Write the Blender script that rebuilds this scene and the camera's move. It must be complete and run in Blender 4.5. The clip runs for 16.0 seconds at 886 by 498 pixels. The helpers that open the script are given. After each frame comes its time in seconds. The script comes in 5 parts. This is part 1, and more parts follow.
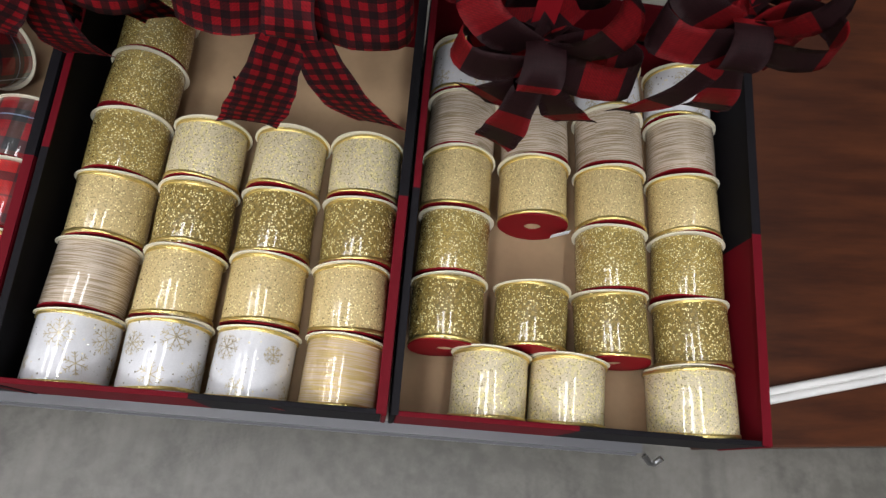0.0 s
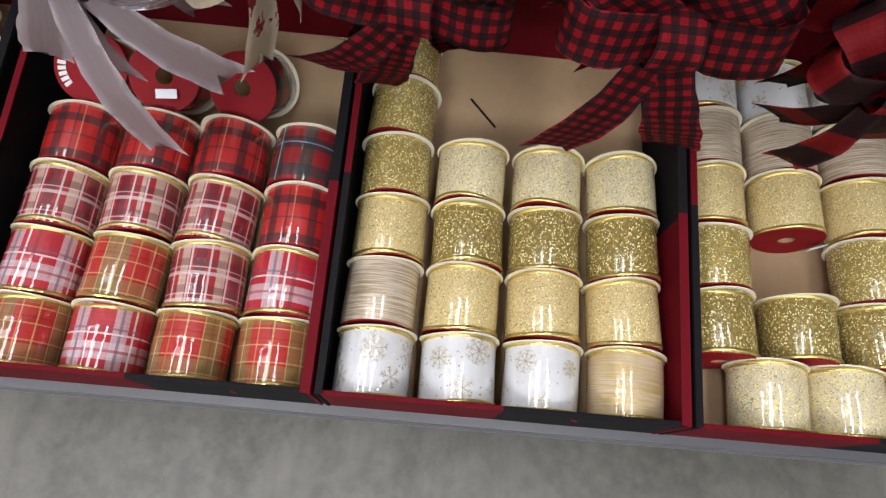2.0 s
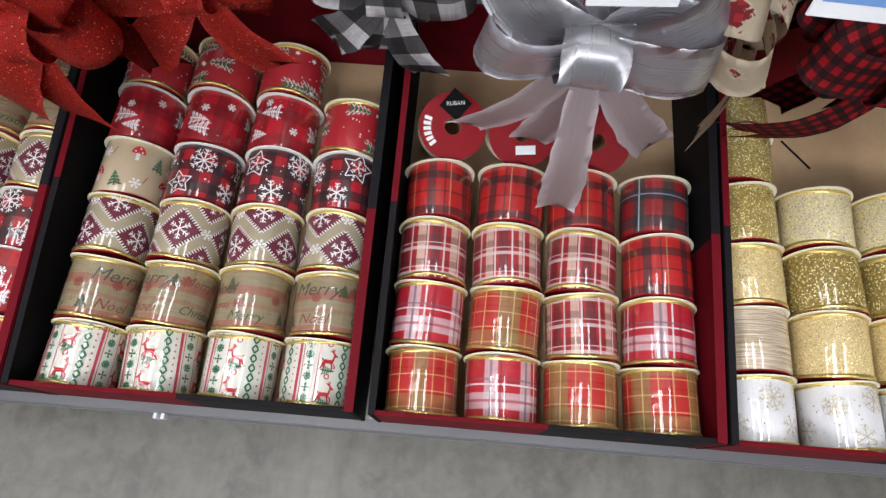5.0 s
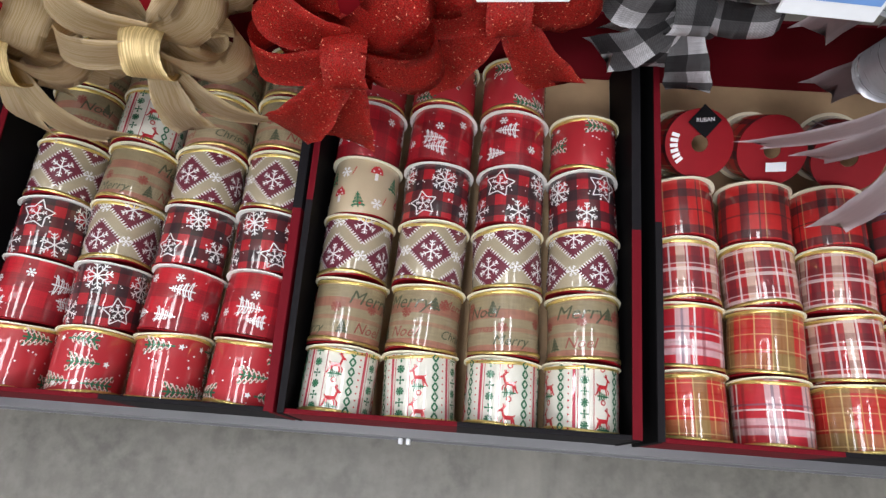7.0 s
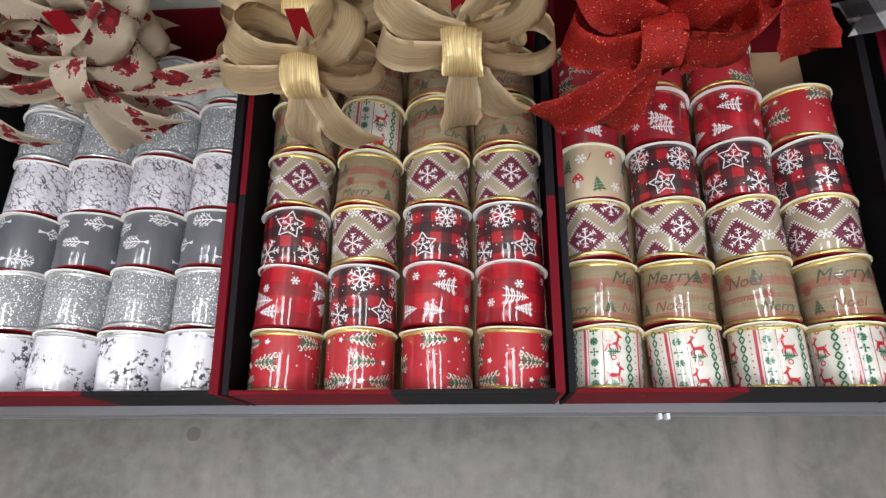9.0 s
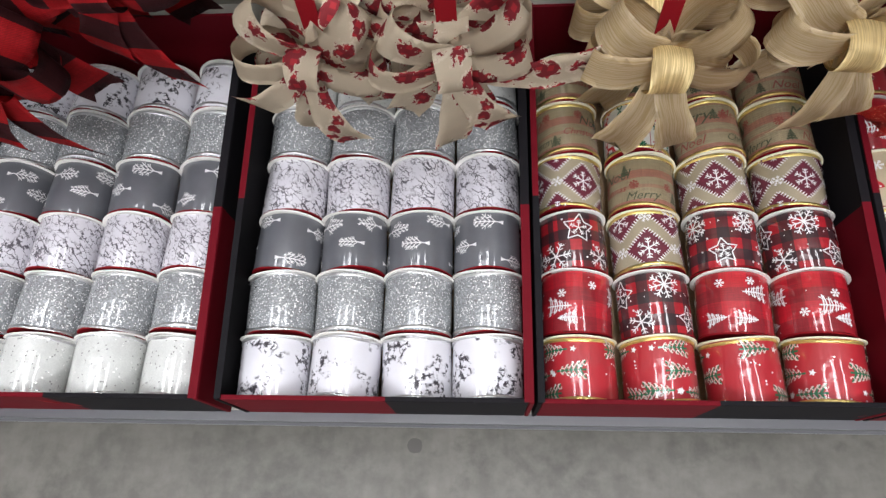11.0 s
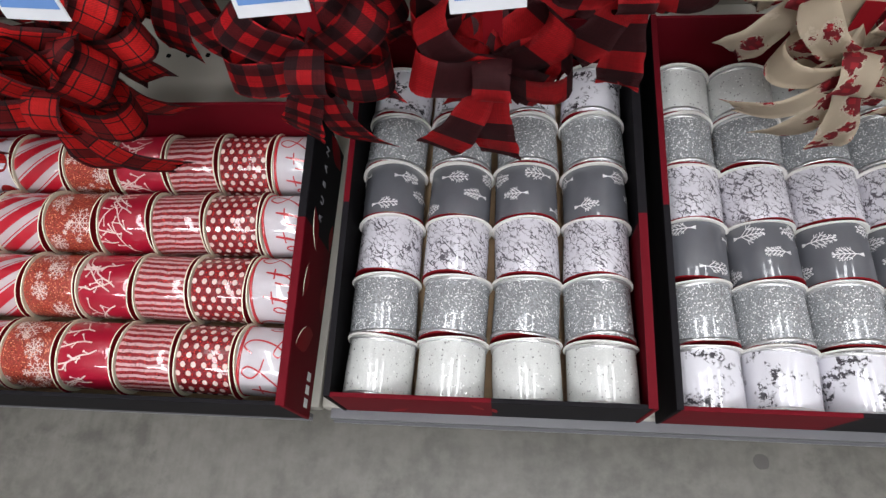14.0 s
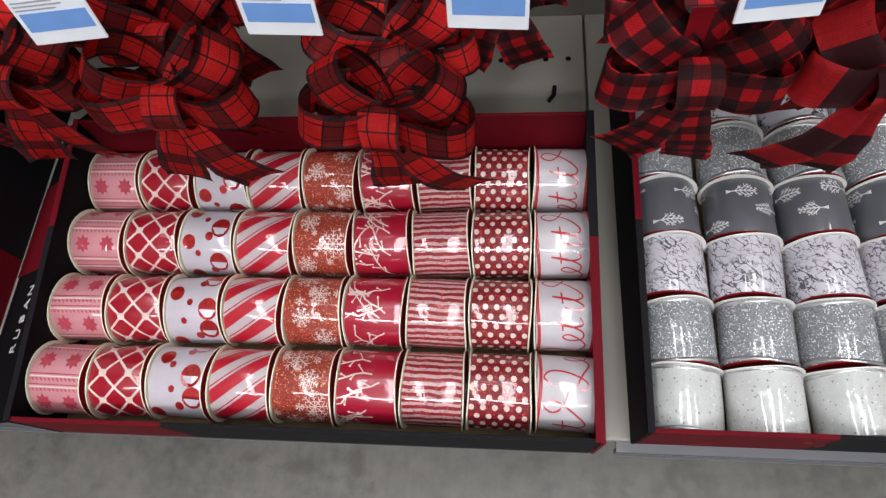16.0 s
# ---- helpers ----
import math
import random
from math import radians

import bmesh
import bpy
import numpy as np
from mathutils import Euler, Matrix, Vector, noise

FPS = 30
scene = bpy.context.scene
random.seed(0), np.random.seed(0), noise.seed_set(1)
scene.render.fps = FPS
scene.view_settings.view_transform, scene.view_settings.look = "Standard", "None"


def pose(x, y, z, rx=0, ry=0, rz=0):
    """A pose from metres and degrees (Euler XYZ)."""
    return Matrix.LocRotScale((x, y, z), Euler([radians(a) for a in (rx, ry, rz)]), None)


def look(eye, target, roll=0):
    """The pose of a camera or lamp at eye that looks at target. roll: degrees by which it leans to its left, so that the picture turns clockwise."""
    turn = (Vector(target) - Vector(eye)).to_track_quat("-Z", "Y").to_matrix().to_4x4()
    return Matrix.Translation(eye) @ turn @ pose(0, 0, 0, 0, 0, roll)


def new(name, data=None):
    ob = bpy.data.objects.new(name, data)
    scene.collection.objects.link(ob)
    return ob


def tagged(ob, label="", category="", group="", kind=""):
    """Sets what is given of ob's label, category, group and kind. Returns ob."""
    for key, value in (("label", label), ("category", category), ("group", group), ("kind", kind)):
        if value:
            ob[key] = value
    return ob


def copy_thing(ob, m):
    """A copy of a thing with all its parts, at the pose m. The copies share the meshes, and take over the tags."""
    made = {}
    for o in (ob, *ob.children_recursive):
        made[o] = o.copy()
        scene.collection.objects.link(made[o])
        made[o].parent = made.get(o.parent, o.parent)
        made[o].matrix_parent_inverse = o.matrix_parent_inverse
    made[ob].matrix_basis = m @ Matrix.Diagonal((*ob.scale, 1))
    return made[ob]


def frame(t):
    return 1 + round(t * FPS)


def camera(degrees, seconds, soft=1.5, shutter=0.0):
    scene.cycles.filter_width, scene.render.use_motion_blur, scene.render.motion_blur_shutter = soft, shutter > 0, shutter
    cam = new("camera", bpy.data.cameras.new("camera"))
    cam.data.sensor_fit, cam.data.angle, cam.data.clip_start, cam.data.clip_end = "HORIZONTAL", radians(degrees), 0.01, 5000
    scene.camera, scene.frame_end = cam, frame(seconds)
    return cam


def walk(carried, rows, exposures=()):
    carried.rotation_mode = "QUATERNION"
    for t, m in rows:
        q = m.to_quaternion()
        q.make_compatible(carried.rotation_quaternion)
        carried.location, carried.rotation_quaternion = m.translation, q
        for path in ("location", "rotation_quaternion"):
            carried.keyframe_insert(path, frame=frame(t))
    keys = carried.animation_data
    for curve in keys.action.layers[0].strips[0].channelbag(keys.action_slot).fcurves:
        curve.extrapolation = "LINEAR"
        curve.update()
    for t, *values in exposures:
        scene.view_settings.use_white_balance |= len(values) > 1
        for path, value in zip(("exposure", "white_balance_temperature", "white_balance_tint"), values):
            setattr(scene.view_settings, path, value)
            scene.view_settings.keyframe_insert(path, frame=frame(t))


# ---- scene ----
cam = camera(70.0, 16.0, soft=1.4)
PATH = [
    (0, (0.035, 0.027, 0.692), (0.182, 0.7, -1.186), 17.5),
    (0.5, (-0.003, 0.023, 0.696), (0.120, 0.71, -1.178), 15.5),
    (1, (-0.064, 0.016, 0.692), (0.023, 0.726, -1.176), 12.4),
    (1.5, (-0.117, 0.012, 0.695), (-0.064, 0.712, -1.177), 9.8),
    (1.6, (-0.127, 0.011, 0.696), (-0.079, 0.711, -1.177), 9.4),
    (2, (-0.164, 0.015, 0.698), (-0.127, 0.694, -1.183), 8.2),
    (2.5, (-0.219, 0.016, 0.708), (-0.179, 0.673, -1.181), 8.5),
    (3, (-0.273, 0.009, 0.714), (-0.251, 0.656, -1.179), 7.0),
    (3.5, (-0.314, 0.005, 0.721), (-0.302, 0.657, -1.17), 6.3),
    (4, (-0.357, 0.004, 0.724), (-0.365, 0.669, -1.162), 4.5),
    (4.5, (-0.402, 0.016, 0.73), (-0.442, 0.685, -1.155), 1.6),
    (4.7, (-0.422, 0.021, 0.729), (-0.474, 0.688, -1.156), 0.4),
    (6.8, (-0.655, 0.036, 0.721), (-0.734, 0.703, -1.163), -2.8),
    (7, (-0.671, 0.031, 0.724), (-0.752, 0.696, -1.16), -2.7),
    (7.5, (-0.721, 0.022, 0.729), (-0.807, 0.682, -1.157), -3.1),
    (8, (-0.774, 0.013, 0.735), (-0.875, 0.681, -1.148), -6.2),
    (8.5, (-0.828, 0.003, 0.736), (-0.932, 0.672, -1.146), -8.6),
    (8.7, (-0.848, -0.001, 0.739), (-0.960, 0.677, -1.139), -9.9),
    (10.8, (-1.106, -0.006, 0.73), (-1.243, 0.741, -1.121), -10.1),
    (11, (-1.135, -0.011, 0.73), (-1.267, 0.741, -1.119), -9.4),
    (11.5, (-1.194, -0.006, 0.742), (-1.336, 0.751, -1.104), -8.6),
    (12, (-1.263, -0.013, 0.746), (-1.415, 0.741, -1.1), -6.9),
    (12.5, (-1.323, -0.02, 0.743), (-1.490, 0.736, -1.101), -6.3),
    (13, (-1.393, -0.036, 0.735), (-1.571, 0.72, -1.108), -7.0),
    (13.5, (-1.450, -0.034, 0.739), (-1.637, 0.726, -1.101), -9.2),
    (14, (-1.491, -0.02, 0.745), (-1.689, 0.751, -1.09), -12.3),
    (14.5, (-1.541, -0.019, 0.741), (-1.738, 0.754, -1.093), -13.6),
    (15, (-1.596, -0.012, 0.741), (-1.799, 0.766, -1.091), -13.8),
    (15.5, (-1.666, 0.004, 0.74), (-1.877, 0.783, -1.09), -14.2),
    (16, (-1.746, -0.001, 0.736), (-1.960, 0.775, -1.095), -13.8),
]
walk(cam, [(t, look(eye, target, roll)) for t, eye, target, roll in PATH], [(0.0, -0.14), (2.0, -0.03), (4.0, 0.02), (8.0, 0.03), (11.0, 0.10), (11.5, 0.06), (12.0, -0.08), (13.0, -0.06), (14.5, -0.16), (16.0, -0.2)])

# ---- light: a store hall with rows of strip lamps under the ceiling ----
world = bpy.data.worlds.new("world")
scene.world = world
world.use_nodes = True
world.node_tree.nodes["Background"].inputs[0].default_value = (0.9, 0.95, 1.0, 1)
world.node_tree.nodes["Background"].inputs[1].default_value = 0.02
LAMP_POWER = 136.0
scene.view_settings.exposure = 0.0

# ---- node helpers ----


class Nodes:
    """A material under construction."""

    def __init__(self, name, rough=0.5, metal=0.0, coat=0.0, coat_rough=0.06, specular=0.5):
        self.m = bpy.data.materials.new(name)
        self.m.use_nodes = True
        self.t = self.m.node_tree
        self.b = self.t.nodes["Principled BSDF"]
        self.b.inputs["Roughness"].default_value = rough
        self.b.inputs["Metallic"].default_value = metal
        self.b.inputs["Coat Weight"].default_value = coat
        self.b.inputs["Coat Roughness"].default_value = coat_rough
        self.b.inputs["Coat IOR"].default_value = 1.7
        self.b.inputs["Specular IOR Level"].default_value = specular
        self.cache = {}

    def put(self, socket, value):
        if isinstance(value, bpy.types.NodeSocket):
            self.t.links.new(value, socket)
        elif isinstance(value, (tuple, list)) and len(value) == 3 and socket.type == "RGBA":
            socket.default_value = (*value, 1)
        else:
            socket.default_value = value

    def node(self, kind, *values, **props):
        n = self.t.nodes.new(kind)
        for k, v in props.items():
            setattr(n, k, v)
        for i, v in enumerate(values):
            if v is not None:
                self.put(n.inputs[i], v)
        return n

    def math(self, op, a, b=0.0, c=0.0):
        return self.node("ShaderNodeMath", a, b, c, operation=op).outputs[0]

    def add(self, a, b):
        return self.math("ADD", a, b)

    def mul(self, a, b):
        return self.math("MULTIPLY", a, b)

    def less(self, a, b):
        return self.math("LESS_THAN", a, b)

    def more(self, a, b):
        return self.math("GREATER_THAN", a, b)

    def fract(self, a):
        return self.math("FRACT", a)

    def mix(self, f, a, b):
        n = self.node("ShaderNodeMix", data_type="RGBA")
        self.put(n.inputs[0], f)
        self.put(n.inputs[6], a)
        self.put(n.inputs[7], b)
        return n.outputs[2]

    def mixf(self, f, a, b):
        n = self.node("ShaderNodeMix", data_type="FLOAT")
        self.put(n.inputs[0], f)
        self.put(n.inputs[2], a)
        self.put(n.inputs[3], b)
        return n.outputs[0]

    def uv(self):
        if "uv" not in self.cache:
            s = self.node("ShaderNodeSeparateXYZ", self.node("ShaderNodeTexCoord").outputs["UV"])
            r = self.random()
            self.cache["uv"] = (self.add(s.outputs[0], self.mul(r, 3.7)), s.outputs[1])
        return self.cache["uv"]

    def obj(self):
        if "obj" not in self.cache:
            self.cache["obj"] = self.node("ShaderNodeTexCoord").outputs["Object"]
        return self.cache["obj"]

    def random(self):
        if "rnd" not in self.cache:
            self.cache["rnd"] = self.node("ShaderNodeObjectInfo").outputs["Random"]
        return self.cache["rnd"]

    def vec(self, x, y, z=0.0):
        return self.node("ShaderNodeCombineXYZ", x, y, z).outputs[0]

    def noise(self, v, scale, detail=3.0, rough=0.55):
        n = self.node("ShaderNodeTexNoise")
        self.put(n.inputs["Vector"], v)
        n.inputs["Scale"].default_value = scale
        n.inputs["Detail"].default_value = detail
        n.inputs["Roughness"].default_value = rough
        return n.outputs[0]

    def cells(self, v, scale, feature="F1"):
        n = self.node("ShaderNodeTexVoronoi", feature=feature)
        self.put(n.inputs["Vector"], v)
        n.inputs["Scale"].default_value = scale
        return n

    def ramp(self, f, lo, hi):
        n = self.node("ShaderNodeMapRange", f, lo, hi, 0.0, 1.0)
        n.clamp = True
        return n.outputs[0]

    def bump(self, h, strength=0.3, distance=0.001):
        n = self.node("ShaderNodeBump")
        n.inputs["Strength"].default_value = strength
        n.inputs["Distance"].default_value = distance
        self.put(n.inputs["Height"], h)
        return n.outputs[0]

    def color(self, c):
        self.put(self.b.inputs["Base Color"], c)

    def set(self, key, v):
        self.put(self.b.inputs[key], v)

    def wrap(self, strength=0.35):
        """Clear film over the roll: uneven gloss."""
        shift = self.vec(self.mul(self.random(), 9.0), self.mul(self.random(), 5.0), self.mul(self.random(), 7.0))
        p = self.node("ShaderNodeVectorMath", self.obj(), shift, operation="ADD").outputs[0]
        broad = self.noise(p, 34.0, 2.0)
        crease = self.math("ABSOLUTE", self.add(self.noise(p, 52.0, 3.0, 0.6), -0.5))
        facet = self.cells(self.node("ShaderNodeVectorMath", p, self.vec(self.mul(broad, 0.02), self.mul(broad, -0.015), 0.0), operation="ADD").outputs[0], 95.0)
        broad = self.add(broad, self.mul(self.math("MINIMUM", facet.outputs["Distance"], 0.55), self.mul(self.ramp(self.noise(p, 14.0, 1.0), 0.42, 0.62), 0.30)))
        h = self.add(broad, self.mul(self.math("MINIMUM", crease, 0.08), 0.8))
        self.set("Coat Normal", self.bump(h, strength * 0.50, 0.0024))
        self.set("Coat Roughness", self.mixf(self.noise(p, 20.0, 2.0), 0.015, 0.06))
        self.b.inputs["Coat Weight"].default_value = 1.0

    def stripe(self, a, period, at, width):
        """1 inside a band of that width round at, in every period."""
        f = self.fract(self.add(self.math("DIVIDE", a, period), 0.5 - at / period))
        return self.less(self.math("ABSOLUTE", self.add(f, -0.5)), 0.5 * width / period)

    def sparkle(self, base, bright, scale, share, grit=0.7, tilt=0.8):
        """Glitter: flakes that are tilted at random; the share of them is metal, partly replaced by painted glints."""
        u, v = self.uv()
        p = self.vec(u, v)
        c = self.cells(p, scale)
        s = self.node("ShaderNodeSeparateColor", c.outputs["Color"])
        near = self.less(c.outputs["Distance"], 0.46)
        on = self.mul(self.less(s.outputs[0], share), near)
        # non-metal flakes whose glint is put into the base colour
        painted_glint = self.mul(self.less(s.outputs[1], 0.42), on)
        off = self.node("ShaderNodeVectorMath", c.outputs["Color"], (0.5, 0.5, 0.5), operation="SUBTRACT").outputs[0]
        off = self.node("ShaderNodeVectorMath", off, self.vec(tilt, tilt, tilt), operation="MULTIPLY").outputs[0]
        off = self.node("ShaderNodeVectorMath", off, self.vec(on, on, on), operation="MULTIPLY").outputs[0]
        nn = self.node("ShaderNodeVectorMath", self.node("ShaderNodeNewGeometry").outputs["Normal"], off, operation="ADD").outputs[0]
        nn = self.node("ShaderNodeVectorMath", nn, operation="NORMALIZE").outputs[0]
        self.set("Normal", nn)
        self.set("Metallic", self.mul(self.add(on, self.mul(painted_glint, -1.0)), 0.6))
        self.set("Roughness", self.mixf(on, 0.6, 0.25))
        grain_ = self.node("ShaderNodeSeparateColor", self.cells(p, scale * 1.7).outputs["Color"]).outputs[0]
        shade = self.node("ShaderNodeHueSaturation")
        self.put(shade.inputs["Value"], self.add(1.0 - 0.5 * grit, self.mul(grain_, grit)))
        self.put(shade.inputs["Color"], base)
        base = shade.outputs[0]
        soft = self.mix(0.45, base, bright)
        return self.mix(painted_glint, self.mix(on, base, soft), bright)


def grain(k, c, scale=220.0, amount=0.25):
    """A colour with fine weave and a broad unevenness."""
    u, v = k.uv()
    p = k.vec(u, v)
    a = k.noise(p, scale, 2.0)
    b = k.noise(p, 6.0, 3.0)
    f = k.add(k.mul(k.add(a, -0.5), amount * 1.6), k.mul(k.add(b, -0.5), amount))
    n = k.node("ShaderNodeHueSaturation")
    k.put(n.inputs["Value"], k.add(f, 1.0))
    k.put(n.inputs["Color"], c)
    return n.outputs[0]


# ---- ribbon materials: u runs along the ribbon, v across it, both in decimetres ----
def m_glitter(name, dark, light, share=0.4, scale=75.0, coat=0.6, mesh=0.0):
    k = Nodes(name, coat=coat)
    u, v = k.uv()
    big = k.noise(k.vec(u, v), 7.0)
    base = k.mix(k.ramp(big, 0.35, 0.65), dark, tuple(0.72 * a for a in dark))
    fine = k.noise(k.vec(u, v), 95.0, 2.0, 0.7)
    base = k.mix(k.ramp(fine, 0.42, 0.7), base, tuple(0.7 * a + 0.16 * b for a, b in zip(dark, light)))
    if mesh:
        d1 = k.stripe(k.add(u, k.mul(v, 0.8)), 0.07, 0.0, 0.03)
        d2 = k.stripe(k.add(u, k.mul(v, -0.8)), 0.07, 0.0, 0.03)
        base = k.mix(k.mul(k.math("MAXIMUM", d1, d2), mesh), base, tuple(0.55 * a for a in dark))
    k.color(k.sparkle(base, light, scale, share))
    k.wrap()
    return k.m


def m_sheer(name, ground, spark, share=0.10, scale=60.0, swirl=0.0, grit=0.35):
    """Sheer cloth with sparse glitter, in curls where swirl is given."""
    k = Nodes(name, coat=0.7)
    u, v = k.uv()
    weave = grain(k, ground, 300.0, 0.22)
    if swirl:
        n1 = k.noise(k.vec(u, v), 5.0, 1.5)
        line = k.less(k.math("ABSOLUTE", k.add(k.fract(k.mul(n1, 5.0)), -0.5)), 0.13)
        weave = k.mix(k.mul(line, 0.45), weave, tuple(0.75 * a for a in spark))
    k.color(k.sparkle(weave, spark, scale, share, grit))
    k.wrap()
    return k.m


def m_thread(name, ground, lines, amount=0.5, shine=0.4):
    """Metal threads laid along the ribbon."""
    k = Nodes(name, coat=0.6, rough=0.45)
    u, v = k.uv()
    a = k.noise(k.vec(k.mul(u, 2.5), k.mul(v, 120.0)), 1.0, 2.0)
    f = k.ramp(a, 0.44, 0.58)
    k.color(k.mix(k.mul(f, amount * 1.6), ground, lines))
    k.set("Metallic", k.mul(f, shine))
    k.wrap()
    return k.m


def m_plaid(name, ground, bands, coat=0.6, gold=0.0, rough=0.6, weave=0.22):
    """Woven checks. Bands: (direction, period, at, width, colour, share)."""
    k = Nodes(name, coat=coat, rough=rough)
    u, v = k.uv()
    c = ground
    for way, period, at, width, colour, share in bands:
        f = k.mul(k.stripe(u if way == "u" else v, period, at, width), share)
        c = k.mix(f, c, colour)
    twill = k.stripe(k.add(u, v), 0.022, 0.0, 0.011)
    c = k.mix(k.mul(twill, weave), c, (0.01, 0.01, 0.01))
    t1 = k.noise(k.vec(k.mul(u, 6.0), k.mul(v, 90.0)), 1.0, 2.0)
    t2 = k.noise(k.vec(k.mul(u, 90.0), k.mul(v, 6.0)), 1.0, 2.0)
    n = k.node("ShaderNodeHueSaturation")
    k.put(n.inputs["Value"], k.add(0.25, k.mul(k.add(t1, t2), 0.75)))
    k.put(n.inputs["Color"], c)
    c = n.outputs[0]
    k.color(grain(k, c, 160.0, 0.2))
    if gold:
        g = k.math("MAXIMUM", k.stripe(u, 0.32, 0.06, 0.012), k.stripe(v, 0.2, 0.1, 0.012))
        k.set("Metallic", k.mul(g, gold))
    if coat:
        k.wrap()
    return k.m


def m_plain(name, colour, coat=0.6, rough=0.5, metal=0.0, amount=0.2):
    k = Nodes(name, coat=coat, rough=rough, metal=metal)
    k.color(grain(k, colour, 200.0, amount))
    if coat:
        k.wrap()
    return k.m


def m_crackle(name, ground, line, scale=11.0, width=0.07, blotch=0.0):
    k = Nodes(name, coat=0.6, rough=0.45)
    u, v = k.uv()
    p = k.vec(u, v)
    warp = k.noise(p, 14.0, 3.0)
    q = k.node("ShaderNodeVectorMath", p, k.vec(k.mul(warp, 0.2), k.mul(warp, -0.18)), operation="ADD").outputs[0]
    d = k.cells(q, scale, "DISTANCE_TO_EDGE").outputs["Distance"]
    on = k.mul(k.less(d, width), k.ramp(k.noise(p, 6.0), 0.36, 0.50))
    c = k.mix(k.mul(on, 0.9), grain(k, ground, 150.0, 0.12), line)
    if blotch:
        b = k.mul(k.ramp(k.noise(p, 19.0, 5.0, 0.7), 0.50, 0.53), k.ramp(k.noise(p, 3.5), 0.50, 0.55))
        c = k.mix(k.mul(b, blotch), c, line)
    k.color(c)
    k.wrap()
    return k.m


def m_flat(name, colour, rough=0.6, metal=0.0, scale=60.0, amount=0.15, bump=0.0, coat=0.0):
    """A plain painted, paper or plastic surface with mottling at two scales."""
    k = Nodes(name, rough=rough, metal=metal, coat=coat)
    p = k.obj()
    a = k.noise(p, scale, 3.0)
    b = k.noise(p, scale * 0.12, 3.0)
    n = k.node("ShaderNodeHueSaturation")
    k.put(n.inputs["Value"], k.add(1.0, k.add(k.mul(k.add(a, -0.5), amount), k.mul(k.add(b, -0.5), 2 * amount))))
    k.put(n.inputs["Color"], (*colour, 1))
    k.color(n.outputs[0])
    if bump:
        k.set("Normal", k.bump(a, bump, 0.001))
    return k.m


def m_ink(name, colour, rough=0.6, metal=0.0, amount=0.2):
    k = Nodes(name, rough=rough, metal=metal)
    n = k.node("ShaderNodeHueSaturation")
    k.put(n.inputs["Value"], k.add(1.0, k.mul(k.add(k.noise(k.obj(), 260.0, 2.0), -0.5), 2.0 * amount)))
    k.put(n.inputs["Color"], (*colour, 1))
    k.color(n.outputs[0])
    k.wrap()
    return k.m


def m_pinstripe():
    """Crinkled stripes of red shine and pale cloth along the ribbon."""
    k = Nodes("pinstripe", rough=0.45)
    u, v = k.uv()
    w = k.add(u, k.mul(k.add(k.noise(k.vec(k.mul(u, 0.6), v), 6.0, 2.0), -0.5), 0.055))
    f = k.stripe(w, 0.062, 0.0, 0.029)
    red = k.sparkle((0.26, 0.008, 0.015), (0.9, 0.10, 0.08), 80.0, 0.35)
    k.color(k.mix(f, red, grain(k, (0.62, 0.37, 0.37), 150.0, 0.15)))
    k.wrap()
    return k.m


RED, BLACK = (0.46, 0.016, 0.022), (0.010, 0.009, 0.011)
CREAM, BURLAP, WHITE = (0.80, 0.76, 0.62), (0.36, 0.29, 0.19), (0.80, 0.79, 0.80)
GREEN, GOLDC, TAN = (0.03, 0.15, 0.06), (0.75, 0.55, 0.18), (0.50, 0.36, 0.17)

